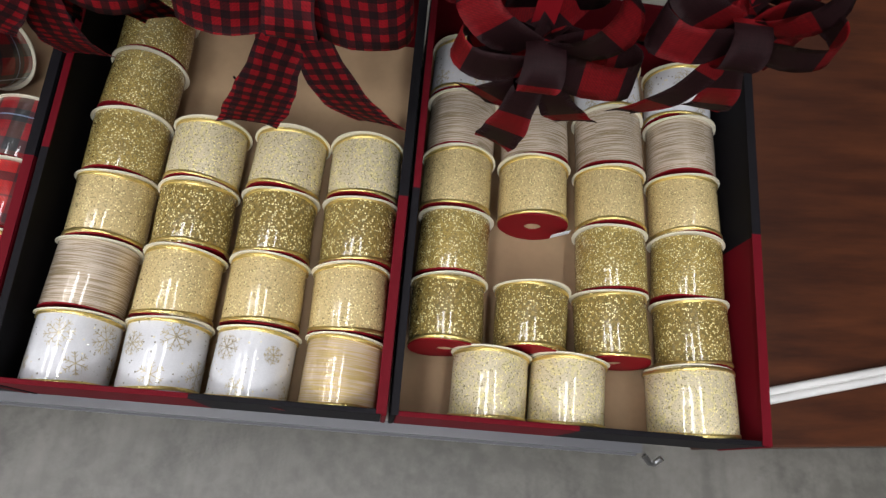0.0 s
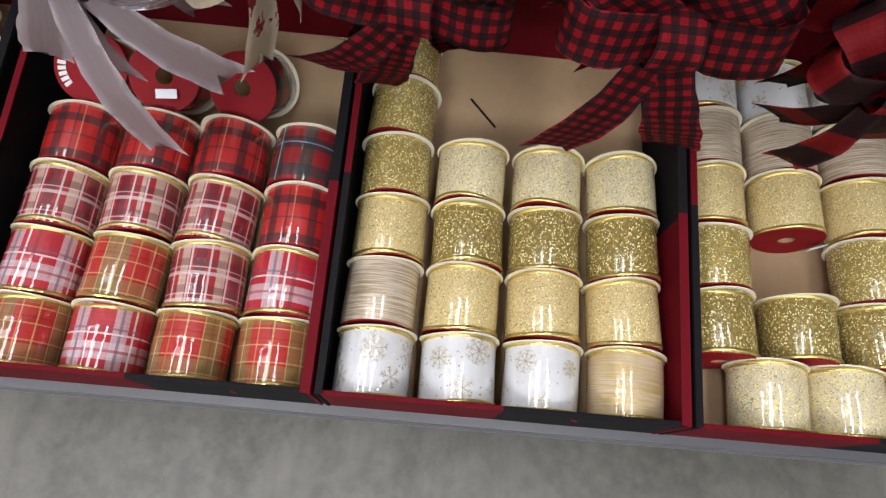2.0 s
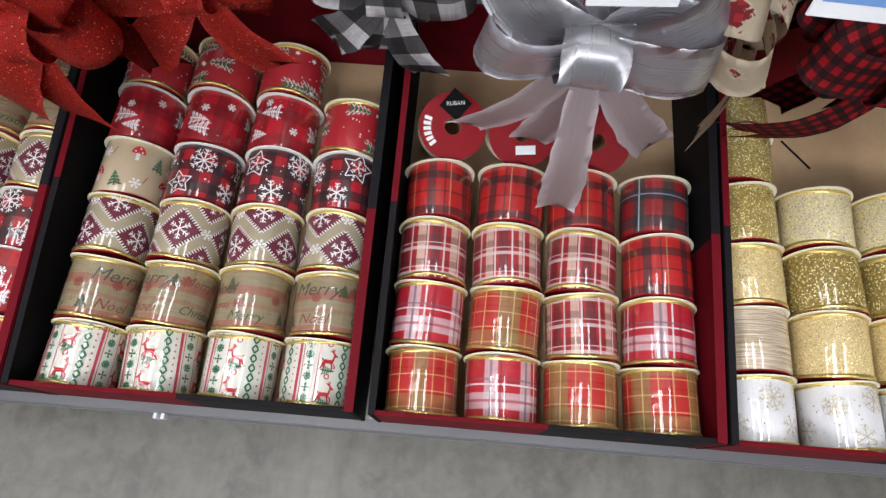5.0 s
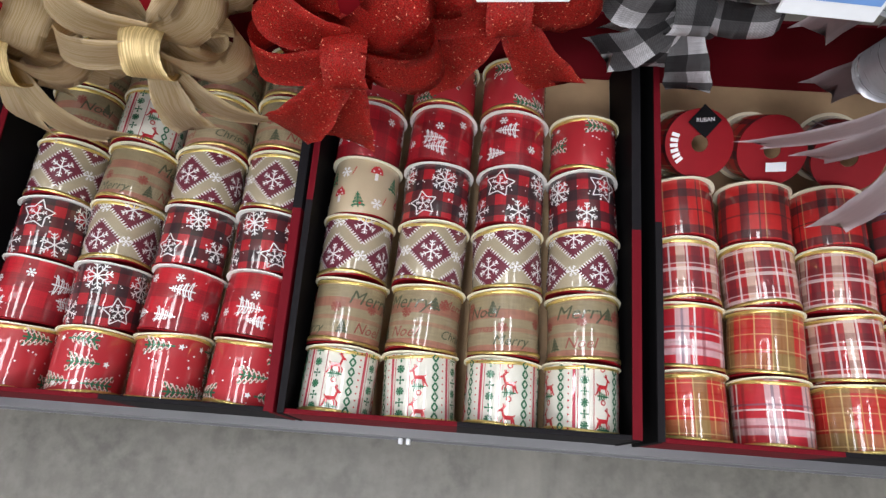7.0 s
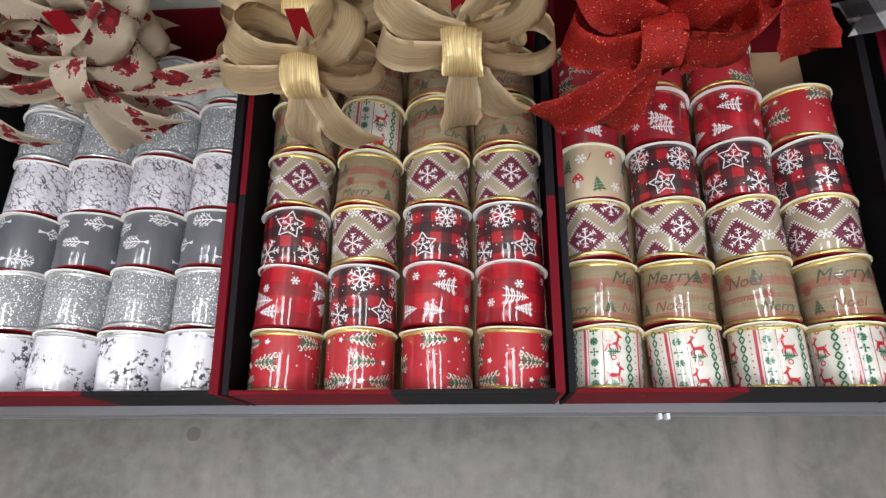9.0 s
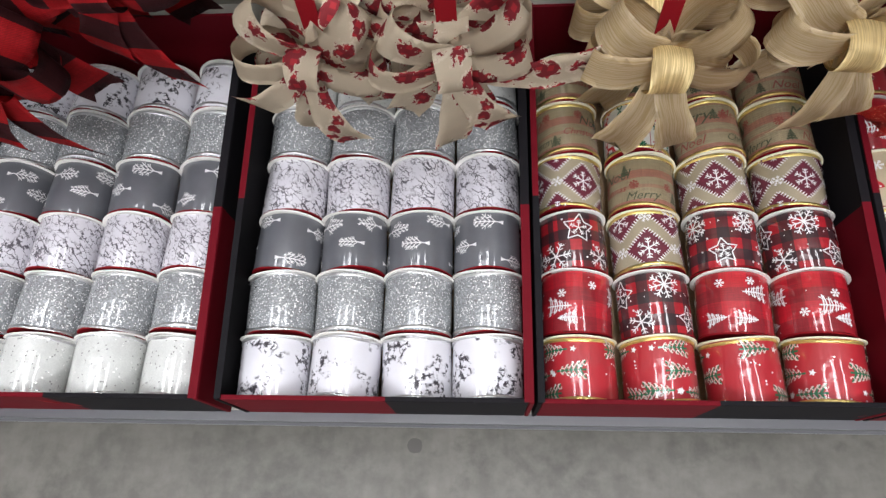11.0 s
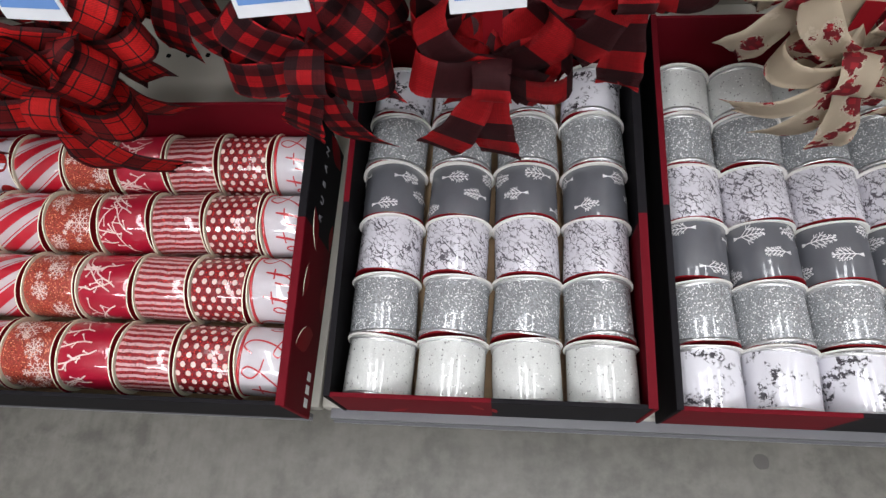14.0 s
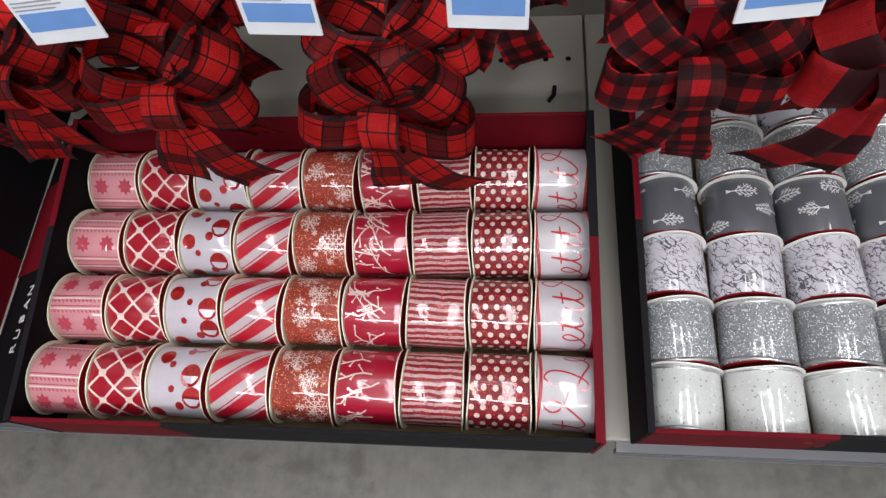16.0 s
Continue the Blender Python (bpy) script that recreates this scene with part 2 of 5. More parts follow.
RIB = {
    "gold glitter": m_glitter("gold_glitter", (0.38, 0.26, 0.050), (1.0, 0.92, 0.50), 0.62, 82.0),
    "gold mesh": m_glitter("gold_mesh", (0.34, 0.23, 0.045), (1.0, 0.90, 0.45), 0.64, 72.0, 0.7, 0.7),
    "tan glitter": m_sheer("tan_sheer", (0.62, 0.475, 0.22), (1.0, 0.90, 0.45), 0.36, 88.0),
    "champagne swirl": m_sheer("champagne_swirl", (0.64, 0.55, 0.36), (1.0, 0.88, 0.38), 0.36, 78.0, 1.0),
    "white snow": m_sheer("white_snow", (0.70, 0.70, 0.72), (0.85, 0.76, 0.5), 0.05, 60.0, 0.0, 0.06),
    "thread": m_thread("thread_tan", (0.68, 0.57, 0.46), (0.36, 0.27, 0.15), 0.6),
    "thread gold": m_thread("thread_gold", (0.66, 0.52, 0.38), (0.62, 0.45, 0.16), 0.6),
    "plaid green gold": m_plaid("plaid_green_gold", (0.50, 0.022, 0.018), [("u", 0.5, 0.0, 0.19, (0.22, 0.19, 0.06), 0.66), ("v", 0.5, 0.3, 0.19, (0.22, 0.19, 0.06), 0.50), ("u", 0.25, 0.03, 0.012, (0.8, 0.6, 0.26), 0.55), ("u", 0.25, 0.16, 0.010, (0.8, 0.6, 0.26), 0.40), ("v", 0.13, 0.05, 0.010, (0.8, 0.6, 0.26), 0.42)], gold=0.5),
    "plaid pink": m_plaid("plaid_pink", (0.50, 0.014, 0.030), [("u", 0.40, 0.0, 0.11, (0.72, 0.64, 0.68), 0.55), ("v", 0.44, -0.1, 0.13, (0.72, 0.64, 0.68), 0.55), ("u", 0.40, 0.0, 0.022, (0.16, 0.12, 0.18), 0.7), ("v", 0.44, -0.1, 0.022, (0.40, 0.02, 0.04), 0.7), ("u", 0.40, 0.10, 0.016, (0.85, 0.78, 0.78), 0.85), ("v", 0.44, 0.03, 0.014, (0.85, 0.78, 0.78), 0.85), ("v", 0.44, 0.07, 0.016, (0.14, 0.10, 0.15), 0.65), ("u", 0.40, 0.17, 0.03, (0.20, 0.008, 0.02), 0.6)]),
    "plaid cream": m_plaid("plaid_cream", (0.40, 0.016, 0.020), [("u", 0.30, 0.0, 0.075, (0.70, 0.55, 0.44), 0.70), ("u", 0.30, 0.13, 0.08, (0.12, 0.008, 0.018), 0.75), ("v", 0.22, 0.09, 0.06, (0.12, 0.010, 0.018), 0.50), ("v", 0.22, 0.0, 0.030, (0.78, 0.66, 0.64), 0.62), ("u", 0.15, 0.055, 0.016, (0.82, 0.74, 0.74), 0.70), ("v", 0.22, 0.05, 0.010, (0.82, 0.74, 0.74), 0.5)]),
    "plaid red black": m_plaid("plaid_red_black", (0.50, 0.012, 0.012), [("u", 0.34, 0.0, 0.075, (0.015, 0.012, 0.015), 0.72), ("v", 0.34, 0.13, 0.075, (0.015, 0.012, 0.015), 0.72), ("u", 0.34, 0.12, 0.014, (0.02, 0.01, 0.01), 0.7), ("v", 0.34, -0.03, 0.014, (0.02, 0.01, 0.01), 0.7), ("u", 0.34, 0.17, 0.01, (0.6, 0.4, 0.2), 0.5)]),
    "tartan green": m_plaid("tartan_green", (0.30, 0.010, 0.015), [("u", 0.26, 0.0, 0.11, (0.012, 0.045, 0.035), 0.75), ("v", 0.26, 0.1, 0.11, (0.010, 0.03, 0.035), 0.75), ("u", 0.52, 0.0, 0.012, (0.5, 0.55, 0.62), 0.8), ("v", 0.52, 0.1, 0.012, (0.3, 0.4, 0.6), 0.7)]),
    "nordic": m_plain("nordic_ground", (0.68, 0.67, 0.60), 0.6),
    "script": m_plaid("burlap_ground", (0.29, 0.235, 0.14), [("v", 0.30, 0.07, 0.08, (0.36, 0.05, 0.045), 0.52), ("v", 0.30, -0.06, 0.035, (0.36, 0.06, 0.05), 0.35)], weave=0.2),
    "diamond": m_plain("diamond_ground", (0.35, 0.295, 0.20), 0.7, 0.7, 0.0, 0.4),
    "mushroom": m_plain("beige_ground", (0.50, 0.40, 0.27), 0.6),
    "buffalo snow": m_plaid("buffalo_snow", (0.42, 0.008, 0.018), [("u", 0.2, 0.0, 0.10, (0.012, 0.01, 0.014), 0.80), ("v", 0.2, 0.05, 0.10, (0.012, 0.01, 0.014), 0.80)]),
    "red trees": m_plaid("red_trees", (0.46, 0.006, 0.018), [("u", 0.26, 0.0, 0.12, (0.16, 0.004, 0.010), 0.55), ("v", 0.26, 0.06, 0.12, (0.16, 0.004, 0.010), 0.55)], weave=0.03),
    "red green trees": m_plain("red_green_ground", (0.42, 0.020, 0.030), 0.6),
    "birch": m_crackle("birch", (0.74, 0.73, 0.78), (0.03, 0.025, 0.035), 9.0, 0.0, 1.0),
    "silver": m_glitter("silver_glitter", (0.27, 0.285, 0.30), (1.0, 1.0, 1.0), 0.60, 80.0),
    "crackle": m_crackle("crackle", (0.66, 0.64, 0.69), (0.035, 0.025, 0.040), 15.0, 0.055),
    "grey trees": m_plain("grey_ground", (0.115, 0.118, 0.133), 0.6, 0.5, 0.0, 0.3),
    "pearl": m_sheer("pearl", (0.62, 0.63, 0.61), (0.9, 0.9, 0.88), 0.10, 60.0, 0.0, 0.10),
    "pink nordic": m_plain("pink_ground", (0.60, 0.25, 0.28), 0.5),
    "lattice": m_plain("crimson_satin", (0.36, 0.006, 0.020), 0.5, 0.35),
    "red dots": m_plain("white_satin", (0.56, 0.51, 0.56), 0.5),
    "copper snow": m_glitter("copper", (0.34, 0.022, 0.012), (0.95, 0.35, 0.20), 0.5, 80.0),
    "branches": m_plain("crimson_ground", (0.38, 0.006, 0.028), 0.5, 0.4),
    "pinstripe": m_pinstripe(),
    "cream dots": m_glitter("dark_red_shine", (0.20, 0.006, 0.014), (0.85, 0.06, 0.05), 0.45, 70.0),
    "red script": m_plain("white_cloth", (0.58, 0.54, 0.57), 0.5),
}


def m_candy():
    k = Nodes("candy_stripe", coat=0.6)
    u, v = k.uv()
    f = k.stripe(k.add(u, k.mul(v, 0.75)), 0.26, 0.0, 0.13)
    g = k.stripe(k.add(u, k.mul(v, 0.75)), 0.26, 0.095, 0.014)
    k.color(grain(k, k.mix(k.math("MAXIMUM", f, g), (0.54, 0.45, 0.46), (0.48, 0.006, 0.022)), 150.0, 0.12))
    k.wrap()
    return k.m


RIB["candy"] = m_candy()

def m_satin(name, colour, metal, rough):
    """Brushed shine along the ribbon."""
    k = Nodes(name, rough=rough, metal=metal)
    u, v = k.uv()
    line = k.noise(k.vec(k.mul(u, 1.5), k.mul(v, 60.0)), 1.0, 3.0)
    k.color(k.mix(k.ramp(line, 0.3, 0.7), colour, tuple(0.90 * a for a in colour)))
    k.set("Roughness", k.mixf(line, rough - 0.08, rough + 0.14))
    return k.m


BOW_PART = {("gold", "knot"): m_thread("bow_gold_knot", (0.66, 0.49, 0.22), (0.95, 0.78, 0.42), 0.6, 0.75),
            ("satin", "tail"): m_satin("bow_sheer_tail", (0.58, 0.49, 0.51), 0.2, 0.40)}
BOW_PART[("gold", "knot")].node_tree.nodes["Principled BSDF"].inputs["Coat Weight"].default_value = 0.0
BOW = {
    "plaid": m_plaid("bow_plaid", (0.62, 0.014, 0.014), [("v", 0.42, 0.2, 0.17, (0.012, 0.01, 0.012), 0.85), ("u", 0.42, 0.0, 0.15, (0.012, 0.01, 0.012), 0.7), ("u", 0.14, 0.07, 0.012, (0.01, 0.01, 0.01), 0.9), ("v", 0.14, 0.07, 0.012, (0.01, 0.01, 0.01), 0.9)], coat=0.0, rough=0.7),
    "buffalo": m_plaid("bow_buffalo", (0.60, 0.012, 0.018), [("u", 0.2, 0.0, 0.1, BLACK, 0.80), ("v", 0.2, 0.1, 0.1, BLACK, 0.80)], coat=0.0, rough=0.7),
    "gingham": m_plaid("bow_gingham", (0.40, 0.008, 0.016), [("u", 0.1, 0.0, 0.05, BLACK, 0.8), ("v", 0.1, 0.05, 0.05, BLACK, 0.8)], coat=0.0, rough=0.75),
    "large check": m_plaid("bow_large_check", (0.44, 0.010, 0.014), [("u", 0.60, 0.0, 0.30, BLACK, 0.90), ("v", 0.9, 0.45, 0.30, BLACK, 0.75)], coat=0.0, rough=0.7),
    # large check again, darkened in colour for the bows hanging in shade
    "dark check": m_plaid("bow_shaded_check", (0.27, 0.008, 0.012), [("u", 0.60, 0.0, 0.36, BLACK, 0.92), ("v", 0.9, 0.45, 0.36, BLACK, 0.80)], coat=0.0, rough=0.6),
    "moose": None,
    "gold": m_thread("bow_gold", (0.63, 0.50, 0.32), (0.50, 0.36, 0.17), 0.50, 0.25),
    "red glitter": m_glitter("bow_red_glitter", (0.46, 0.005, 0.006), (1.0, 0.40, 0.25), 0.11, 84.0, 0.0),
    "white check": m_plaid("bow_white_check", (0.72, 0.71, 0.74), [("u", 0.4, 0.0, 0.2, BLACK, 0.85), ("v", 0.4, 0.1, 0.2, BLACK, 0.7)], coat=0.0, rough=0.7),
    "satin": m_satin("bow_satin", (0.66, 0.66, 0.71), 0.72, 0.27),
}
for k_ in ("plaid", "buffalo", "gingham", "large check", "dark check", "white check"):
    BOW[k_].node_tree.nodes["Principled BSDF"].inputs["Specular IOR Level"].default_value = 0.22
BOW["red glitter"].node_tree.nodes["Principled BSDF"].inputs["Specular IOR Level"].default_value = 0.2
for k_ in ("gold", "red glitter"):
    BOW[k_].node_tree.nodes["Principled BSDF"].inputs["Coat Weight"].default_value = 0.0



def m_animals():
    """Linen with ragged red check patches, outlined pale."""
    k = Nodes("bow_linen", rough=0.8)
    u, v = k.uv()
    p = k.vec(k.mul(u, 0.75), v)
    w = k.noise(p, 22.0, 3.0, 0.7)
    c = k.cells(k.node("ShaderNodeVectorMath", p, k.vec(k.mul(w, 0.20), k.mul(w, 0.17)), operation="ADD").outputs[0], 5.6)
    d = c.outputs["Distance"]
    chk = k.math("MAXIMUM", k.stripe(u, 0.09, 0.0, 0.045), k.stripe(v, 0.09, 0.0, 0.045))
    red = k.mix(k.mul(chk, 0.6), (0.42, 0.02, 0.03), (0.10, 0.01, 0.015))
    ground = grain(k, (0.56, 0.47, 0.35), 200.0, 0.22)
    ground = k.mix(k.mul(k.less(d, 0.47), 0.5), ground, (0.75, 0.66, 0.55))
    k.color(k.mix(k.less(d, 0.415), ground, red))
    return k.m


BOW["moose"] = m_animals()
CARD_WHITE = m_flat("cream_card", (0.80, 0.75, 0.58), 0.7)
CARD_PALE = m_flat("white_card", (0.80, 0.78, 0.74), 0.7)
CARD_RED = m_flat("red_print", (0.22, 0.006, 0.011), 0.6)
CARD_RED.node_tree.nodes["Principled BSDF"].inputs["Specular IOR Level"].default_value = 0.15
CARD_BLACK = m_flat("black_print", (0.006, 0.0056, 0.0065), 0.7)
CARD_BLACK.node_tree.nodes["Principled BSDF"].inputs["Specular IOR Level"].default_value = 0.08
GOLD_FOIL = m_flat("gold_foil", (0.85, 0.66, 0.24), 0.28, 0.85, 420.0, 0.5, 0.9)
SILVER_FOIL = m_flat("silver_foil", (0.75, 0.75, 0.76), 0.28, 0.85, 420.0, 0.4, 0.9)
KRAFT = m_flat("kraft_board", (0.40, 0.27, 0.155), 0.85, 0.0, 120.0, 0.18, 0.2)
INK_WHITE = m_ink("white_ink", (0.80, 0.79, 0.80))
INK_RED = m_ink("red_ink", (0.50, 0.02, 0.03))
INK_WINE = m_ink("wine_ink", (0.125, 0.010, 0.028), 0.7, 0.0, 0.4)
INK_GREEN = m_ink("green_ink", (0.02, 0.14, 0.065))
INK_GOLD = m_ink("gold_ink", (0.50, 0.42, 0.25), 0.4, 0.3, 0.6)
INK_FADED = m_ink("faded_red_ink", (0.25, 0.055, 0.04), 0.7)
INK_MOSS = m_ink("moss_ink", (0.065, 0.075, 0.040), 0.7)
INK_ROSE = m_ink("rose_ink", (0.46, 0.045, 0.075), 0.6)
INK_CREAM = m_ink("cream_ink", (0.78, 0.60, 0.55))
INK_GLINT = m_ink("red_glitter_ink", (0.40, 0.012, 0.012), 0.35, 0.35, 0.9)
STEEL = m_flat("zinc_wire", (0.55, 0.55, 0.56), 0.3, 1.0)
PAINT = m_flat("ivory_paint", (0.33, 0.315, 0.275), 0.5, 0.0, 8.0, 0.12)
LIP = m_flat("grey_plastic", (0.13, 0.13, 0.14), 0.35, 0.0, 30.0, 0.15)
TAG_WHITE = m_flat("tag_paper", (0.82, 0.84, 0.88), 0.5)
TAG_BLUE = m_flat("tag_blue", (0.16, 0.32, 0.68), 0.5)
GREY_BAR = m_flat("grey_bar", (0.35, 0.36, 0.40), 0.6)


def m_board(name, axis, edge, swap=False):
    """Printed tray board: red up to an edge along one axis, black past it, as one check of a very large pattern."""
    k = Nodes(name, rough=0.65, specular=0.1)
    s = k.node("ShaderNodeSeparateXYZ", k.obj())
    a = k.more(s.outputs[axis], edge)
    red = (0.128, 0.004, 0.010)
    c = k.mix(a, BLACK, red) if swap else k.mix(a, red, BLACK)
    n = k.node("ShaderNodeHueSaturation")
    k.put(n.inputs["Value"], k.add(0.85, k.mul(k.noise(k.obj(), 25.0), 0.3)))
    k.put(n.inputs["Color"], c)
    k.color(n.outputs[0])
    return k.m


BOARD_FRONT, BOARD_SIDE, BOARD_RED = m_board("tray_front_print", 0, 0.140), m_board("tray_side_print", 1, 0.167), m_board("tray_red_print", 1, 5.0)
BOARD_LEFT = m_board("tray_left_print", 1, 0.175, True)


def m_concrete():
    k = Nodes("concrete", rough=0.55)
    p = k.obj()
    a = k.noise(p, 4.0, 7.0, 0.62)
    b = k.noise(p, 55.0, 4.0, 0.6)
    n = k.node("ShaderNodeMapping", p)
    n.inputs["Scale"].default_value = (9.0, 1.2, 1.0)
    streak = k.noise(n.outputs[0], 1.6, 4.0, 0.7)
    c = k.mix(k.ramp(a, 0.35, 0.65), (0.090, 0.086, 0.074), (0.185, 0.176, 0.154))
    c = k.mix(k.mul(k.ramp(streak, 0.46, 0.62), 0.70), c, (0.100, 0.096, 0.084))
    patch = k.mul(k.ramp(k.noise(p, 7.0, 6.0, 0.7), 0.54, 0.62), 0.55)
    c = k.mix(patch, c, (0.072, 0.069, 0.060))
    c = k.mix(k.mul(k.ramp(b, 0.4, 0.7), 0.28), c, (0.27, 0.258, 0.23))
    k.color(c)
    k.set("Roughness", k.mixf(k.ramp(a, 0.3, 0.7), 0.35, 0.6))
    k.set("Normal", k.bump(b, 0.08, 0.001))
    return k.m


def m_wood():
    k = Nodes("brown_wood", rough=0.42, coat=0.2)
    n = k.node("ShaderNodeMapping", k.obj())
    n.inputs["Scale"].default_value = (1.0, 7.0, 1.0)
    n.inputs["Rotation"].default_value = (0, 0, -0.45)
    a = k.noise(n.outputs[0], 6.0, 5.0, 0.65)
    b = k.noise(k.obj(), 2.5, 3.0)
    c = k.mix(k.ramp(a, 0.3, 0.7), (0.024, 0.0056, 0.0018), (0.095, 0.026, 0.0075))
    k.color(k.mix(k.mul(k.ramp(b, 0.4, 0.7), 0.5), c, (0.03, 0.008, 0.004)))
    k.set("Normal", k.bump(a, 0.1, 0.001))
    return k.m


CONCRETE, WOOD = m_concrete(), m_wood()
WALLPAINT = m_flat("wall_paint", (0.16, 0.16, 0.16), 0.7, 0.0, 1.5, 0.1)


# ---- mesh helpers ----
def obj(name, bm, mats, parent=None, label="", smooth=False):
    me = bpy.data.meshes.new(name)
    bm.to_mesh(me)
    bm.free()
    for m in mats if isinstance(mats, (list, tuple)) else [mats]:
        me.materials.append(m)
    if smooth:
        me.polygons.foreach_set("use_smooth", [True] * len(me.polygons))
    ob = new(name, me)
    if parent is not None:
        ob.parent = parent
    if label:
        ob["label"] = label
    return ob


def box(bm, x0, y0, z0, x1, y1, z1, mat=0):
    vs = [bm.verts.new((x, y, z)) for z in (z0, z1) for y in (y0, y1) for x in (x0, x1)]
    for q in ((0, 2, 3, 1), (4, 5, 7, 6), (0, 1, 5, 4), (2, 6, 7, 3), (0, 4, 6, 2), (1, 3, 7, 5)):
        bm.faces.new([vs[i] for i in q]).material_index = mat


def box_ob(name, dims, mat, parent=None, label="", bevel=0.0):
    bm = bmesh.new()
    box(bm, *dims)
    if bevel:
        bmesh.ops.bevel(bm, geom=list(bm.edges), offset=bevel, segments=2, affect="EDGES", profile=0.6)
    return obj(name, bm, mat, parent, label)


def tube(bm, points, r, n=8):
    """A round bar along points."""
    rings = []
    for i, p in enumerate(points):
        a = Vector(points[max(i - 1, 0)])
        b = Vector(points[min(i + 1, len(points) - 1)])
        d = (b - a).normalized()
        side = d.cross(Vector((0, 0, 1)) if abs(d.z) < 0.9 else Vector((1, 0, 0))).normalized()
        up = side.cross(d)
        rings.append([bm.verts.new(Vector(p) + r * (math.cos(6.28319 * j / n) * side + math.sin(6.28319 * j / n) * up)) for j in range(n)])
    for a, b in zip(rings, rings[1:]):
        for j in range(n):
            bm.faces.new((a[j], a[(j + 1) % n], b[(j + 1) % n], b[j]))
    bm.faces.new(rings[0])
    bm.faces.new(rings[-1][::-1])


# ---- the setting ----
DECK, BACK = 0.147, 0.55
tagged(box_ob("floor", (-7, -6, -0.1, 7, 6, 0), CONCRETE), "worn grey concrete store floor with stains", "floor", kind="structure")
tagged(box_ob("ceiling", (-7, -6, 4.6, 7, 6, 4.7), WALLPAINT), "plain grey store ceiling", "ceiling", kind="structure")
for nm, d in (("wall_north", (-7, 6, 0, 7, 6.1, 4.6)), ("wall_south", (-7, -6.1, 0, 7, -6, 4.6)), ("wall_east", (7, -6, 0, 7.1, 6, 4.6)), ("wall_west", (-7.1, -6, 0, -7, 6, 4.6))):
    tagged(box_ob(nm, d, WALLPAINT), "plain grey store wall", "wall", kind="structure")

for x, wide_ in ((-3.15, 0.30), (-1.35, 0.60), (0.45, 0.36)):
    lamp = bpy.data.lights.new("strip_lamp", "AREA")
    lamp.shape, lamp.size, lamp.size_y, lamp.energy, lamp.color = "RECTANGLE", wide_, 9.0, LAMP_POWER * (wide_ / 0.42) ** 0.7, (0.98, 0.985, 1.02)
    new("strip_lamp", lamp).matrix_world = pose(x, -0.8, 4.45)
# added fill with no fixture behind it: brightens the bows' front faces
bow_fill = bpy.data.lights.new("bow_fill_lamp", "AREA")
bow_fill.shape, bow_fill.size, bow_fill.size_y, bow_fill.energy, bow_fill.color = "RECTANGLE", 7.0, 0.4, LAMP_POWER * 1.25, (0.98, 0.985, 1.02)
new("bow_fill_lamp", bow_fill).matrix_world = look((-0.9, -3.4, 4.2), (-0.9, -1.2, 0.5))
# two weak lamps added only to lay streaks along the wide tray's rolls
for y in (0.55, 1.25):
    lamp = bpy.data.lights.new("added_streak_lamp", "AREA")
    lamp.shape, lamp.size, lamp.size_y, lamp.energy, lamp.color = "RECTANGLE", 2.4, 0.30, LAMP_POWER * 0.07, (0.98, 0.985, 1.02)
    new("added_streak_lamp", lamp).matrix_world = pose(-2.6, y, 4.40)

for x, y, r in ((-1.213, 0.050, 0.0085),):
    rs = random.Random(int(abs(x) * 100))
    bm = bmesh.new()
    ring_ = [bm.verts.new((x + r * rs.uniform(0.9, 1.08) * math.cos(6.28319 * i / 14), y + r * rs.uniform(0.9, 1.08) * math.sin(6.28319 * i / 14), 0.0006)) for i in range(14)]
    bm.faces.new(ring_)
    tagged(obj("floor_stain", bm, m_flat("dark_stain", (0.095, 0.092, 0.082), 0.6)), "small dark stain on the concrete floor", "stain", kind="structure")

# the gondola: decks, back panel, kick plate, price channel
gondola = tagged(new("gondola_shelf"), "ivory metal store shelf with a low deck and tall back", "shelf")
for a, b in ((-3.4, -1.6645), (-1.6625, 0.335)):
    box_ob("deck", (a, 0.0665, DECK - 0.020, b, BACK, DECK), PAINT, gondola, "ivory painted metal deck", 0.003)
for a, b in ((-3.4, -2.62), (-2.618, -1.392), (-1.39, -0.162), (-0.16, 0.345)):
    box_ob("back_panel", (a, BACK, 0.02, b, BACK + 0.02, 1.75), PAINT, gondola, "ivory painted metal back panel", 0.002)
box_ob("kick_plate", (-3.4, 0.10, 0.0, 0.345, 0.115, DECK - 0.024), PAINT, gondola, "ivory kick plate")
for a, b, y in ((-3.4, -1.675, 0.0585), (-1.653, 0.262, 0.0575)):
    bm = bmesh.new()
    prof = [(y + 0.012, DECK - 0.002), (y, DECK - 0.003), (y, DECK - 0.016), (y - 0.002, DECK - 0.018), (y - 0.002, DECK - 0.020), (y + 0.004, DECK - 0.020), (y + 0.004, DECK - 0.006), (y + 0.012, DECK - 0.006)]
    ends = [[bm.verts.new((x, py, pz)) for py, pz in prof] for x in (a, b)]
    for i in range(len(prof)):
        j = (i + 1) % len(prof)
        bm.faces.new((ends[0][i], ends[0][j], ends[1][j], ends[1][i]))
    bm.faces.new(ends[0][::-1])
    bm.faces.new(ends[1])
    bmesh.ops.recalc_face_normals(bm, faces=bm.faces)
    obj("price_channel", bm, LIP, gondola, "grey plastic price channel on the edge")
bm = bmesh.new()
tube(bm, [(0.266, 0.056, DECK - 0.010), (0.272, 0.050, DECK - 0.012), (0.278, 0.050, DECK - 0.018), (0.283, 0.055, DECK - 0.012)], 0.0027)
obj("end_clip", bm, STEEL, gondola, "small metal end clip", True)
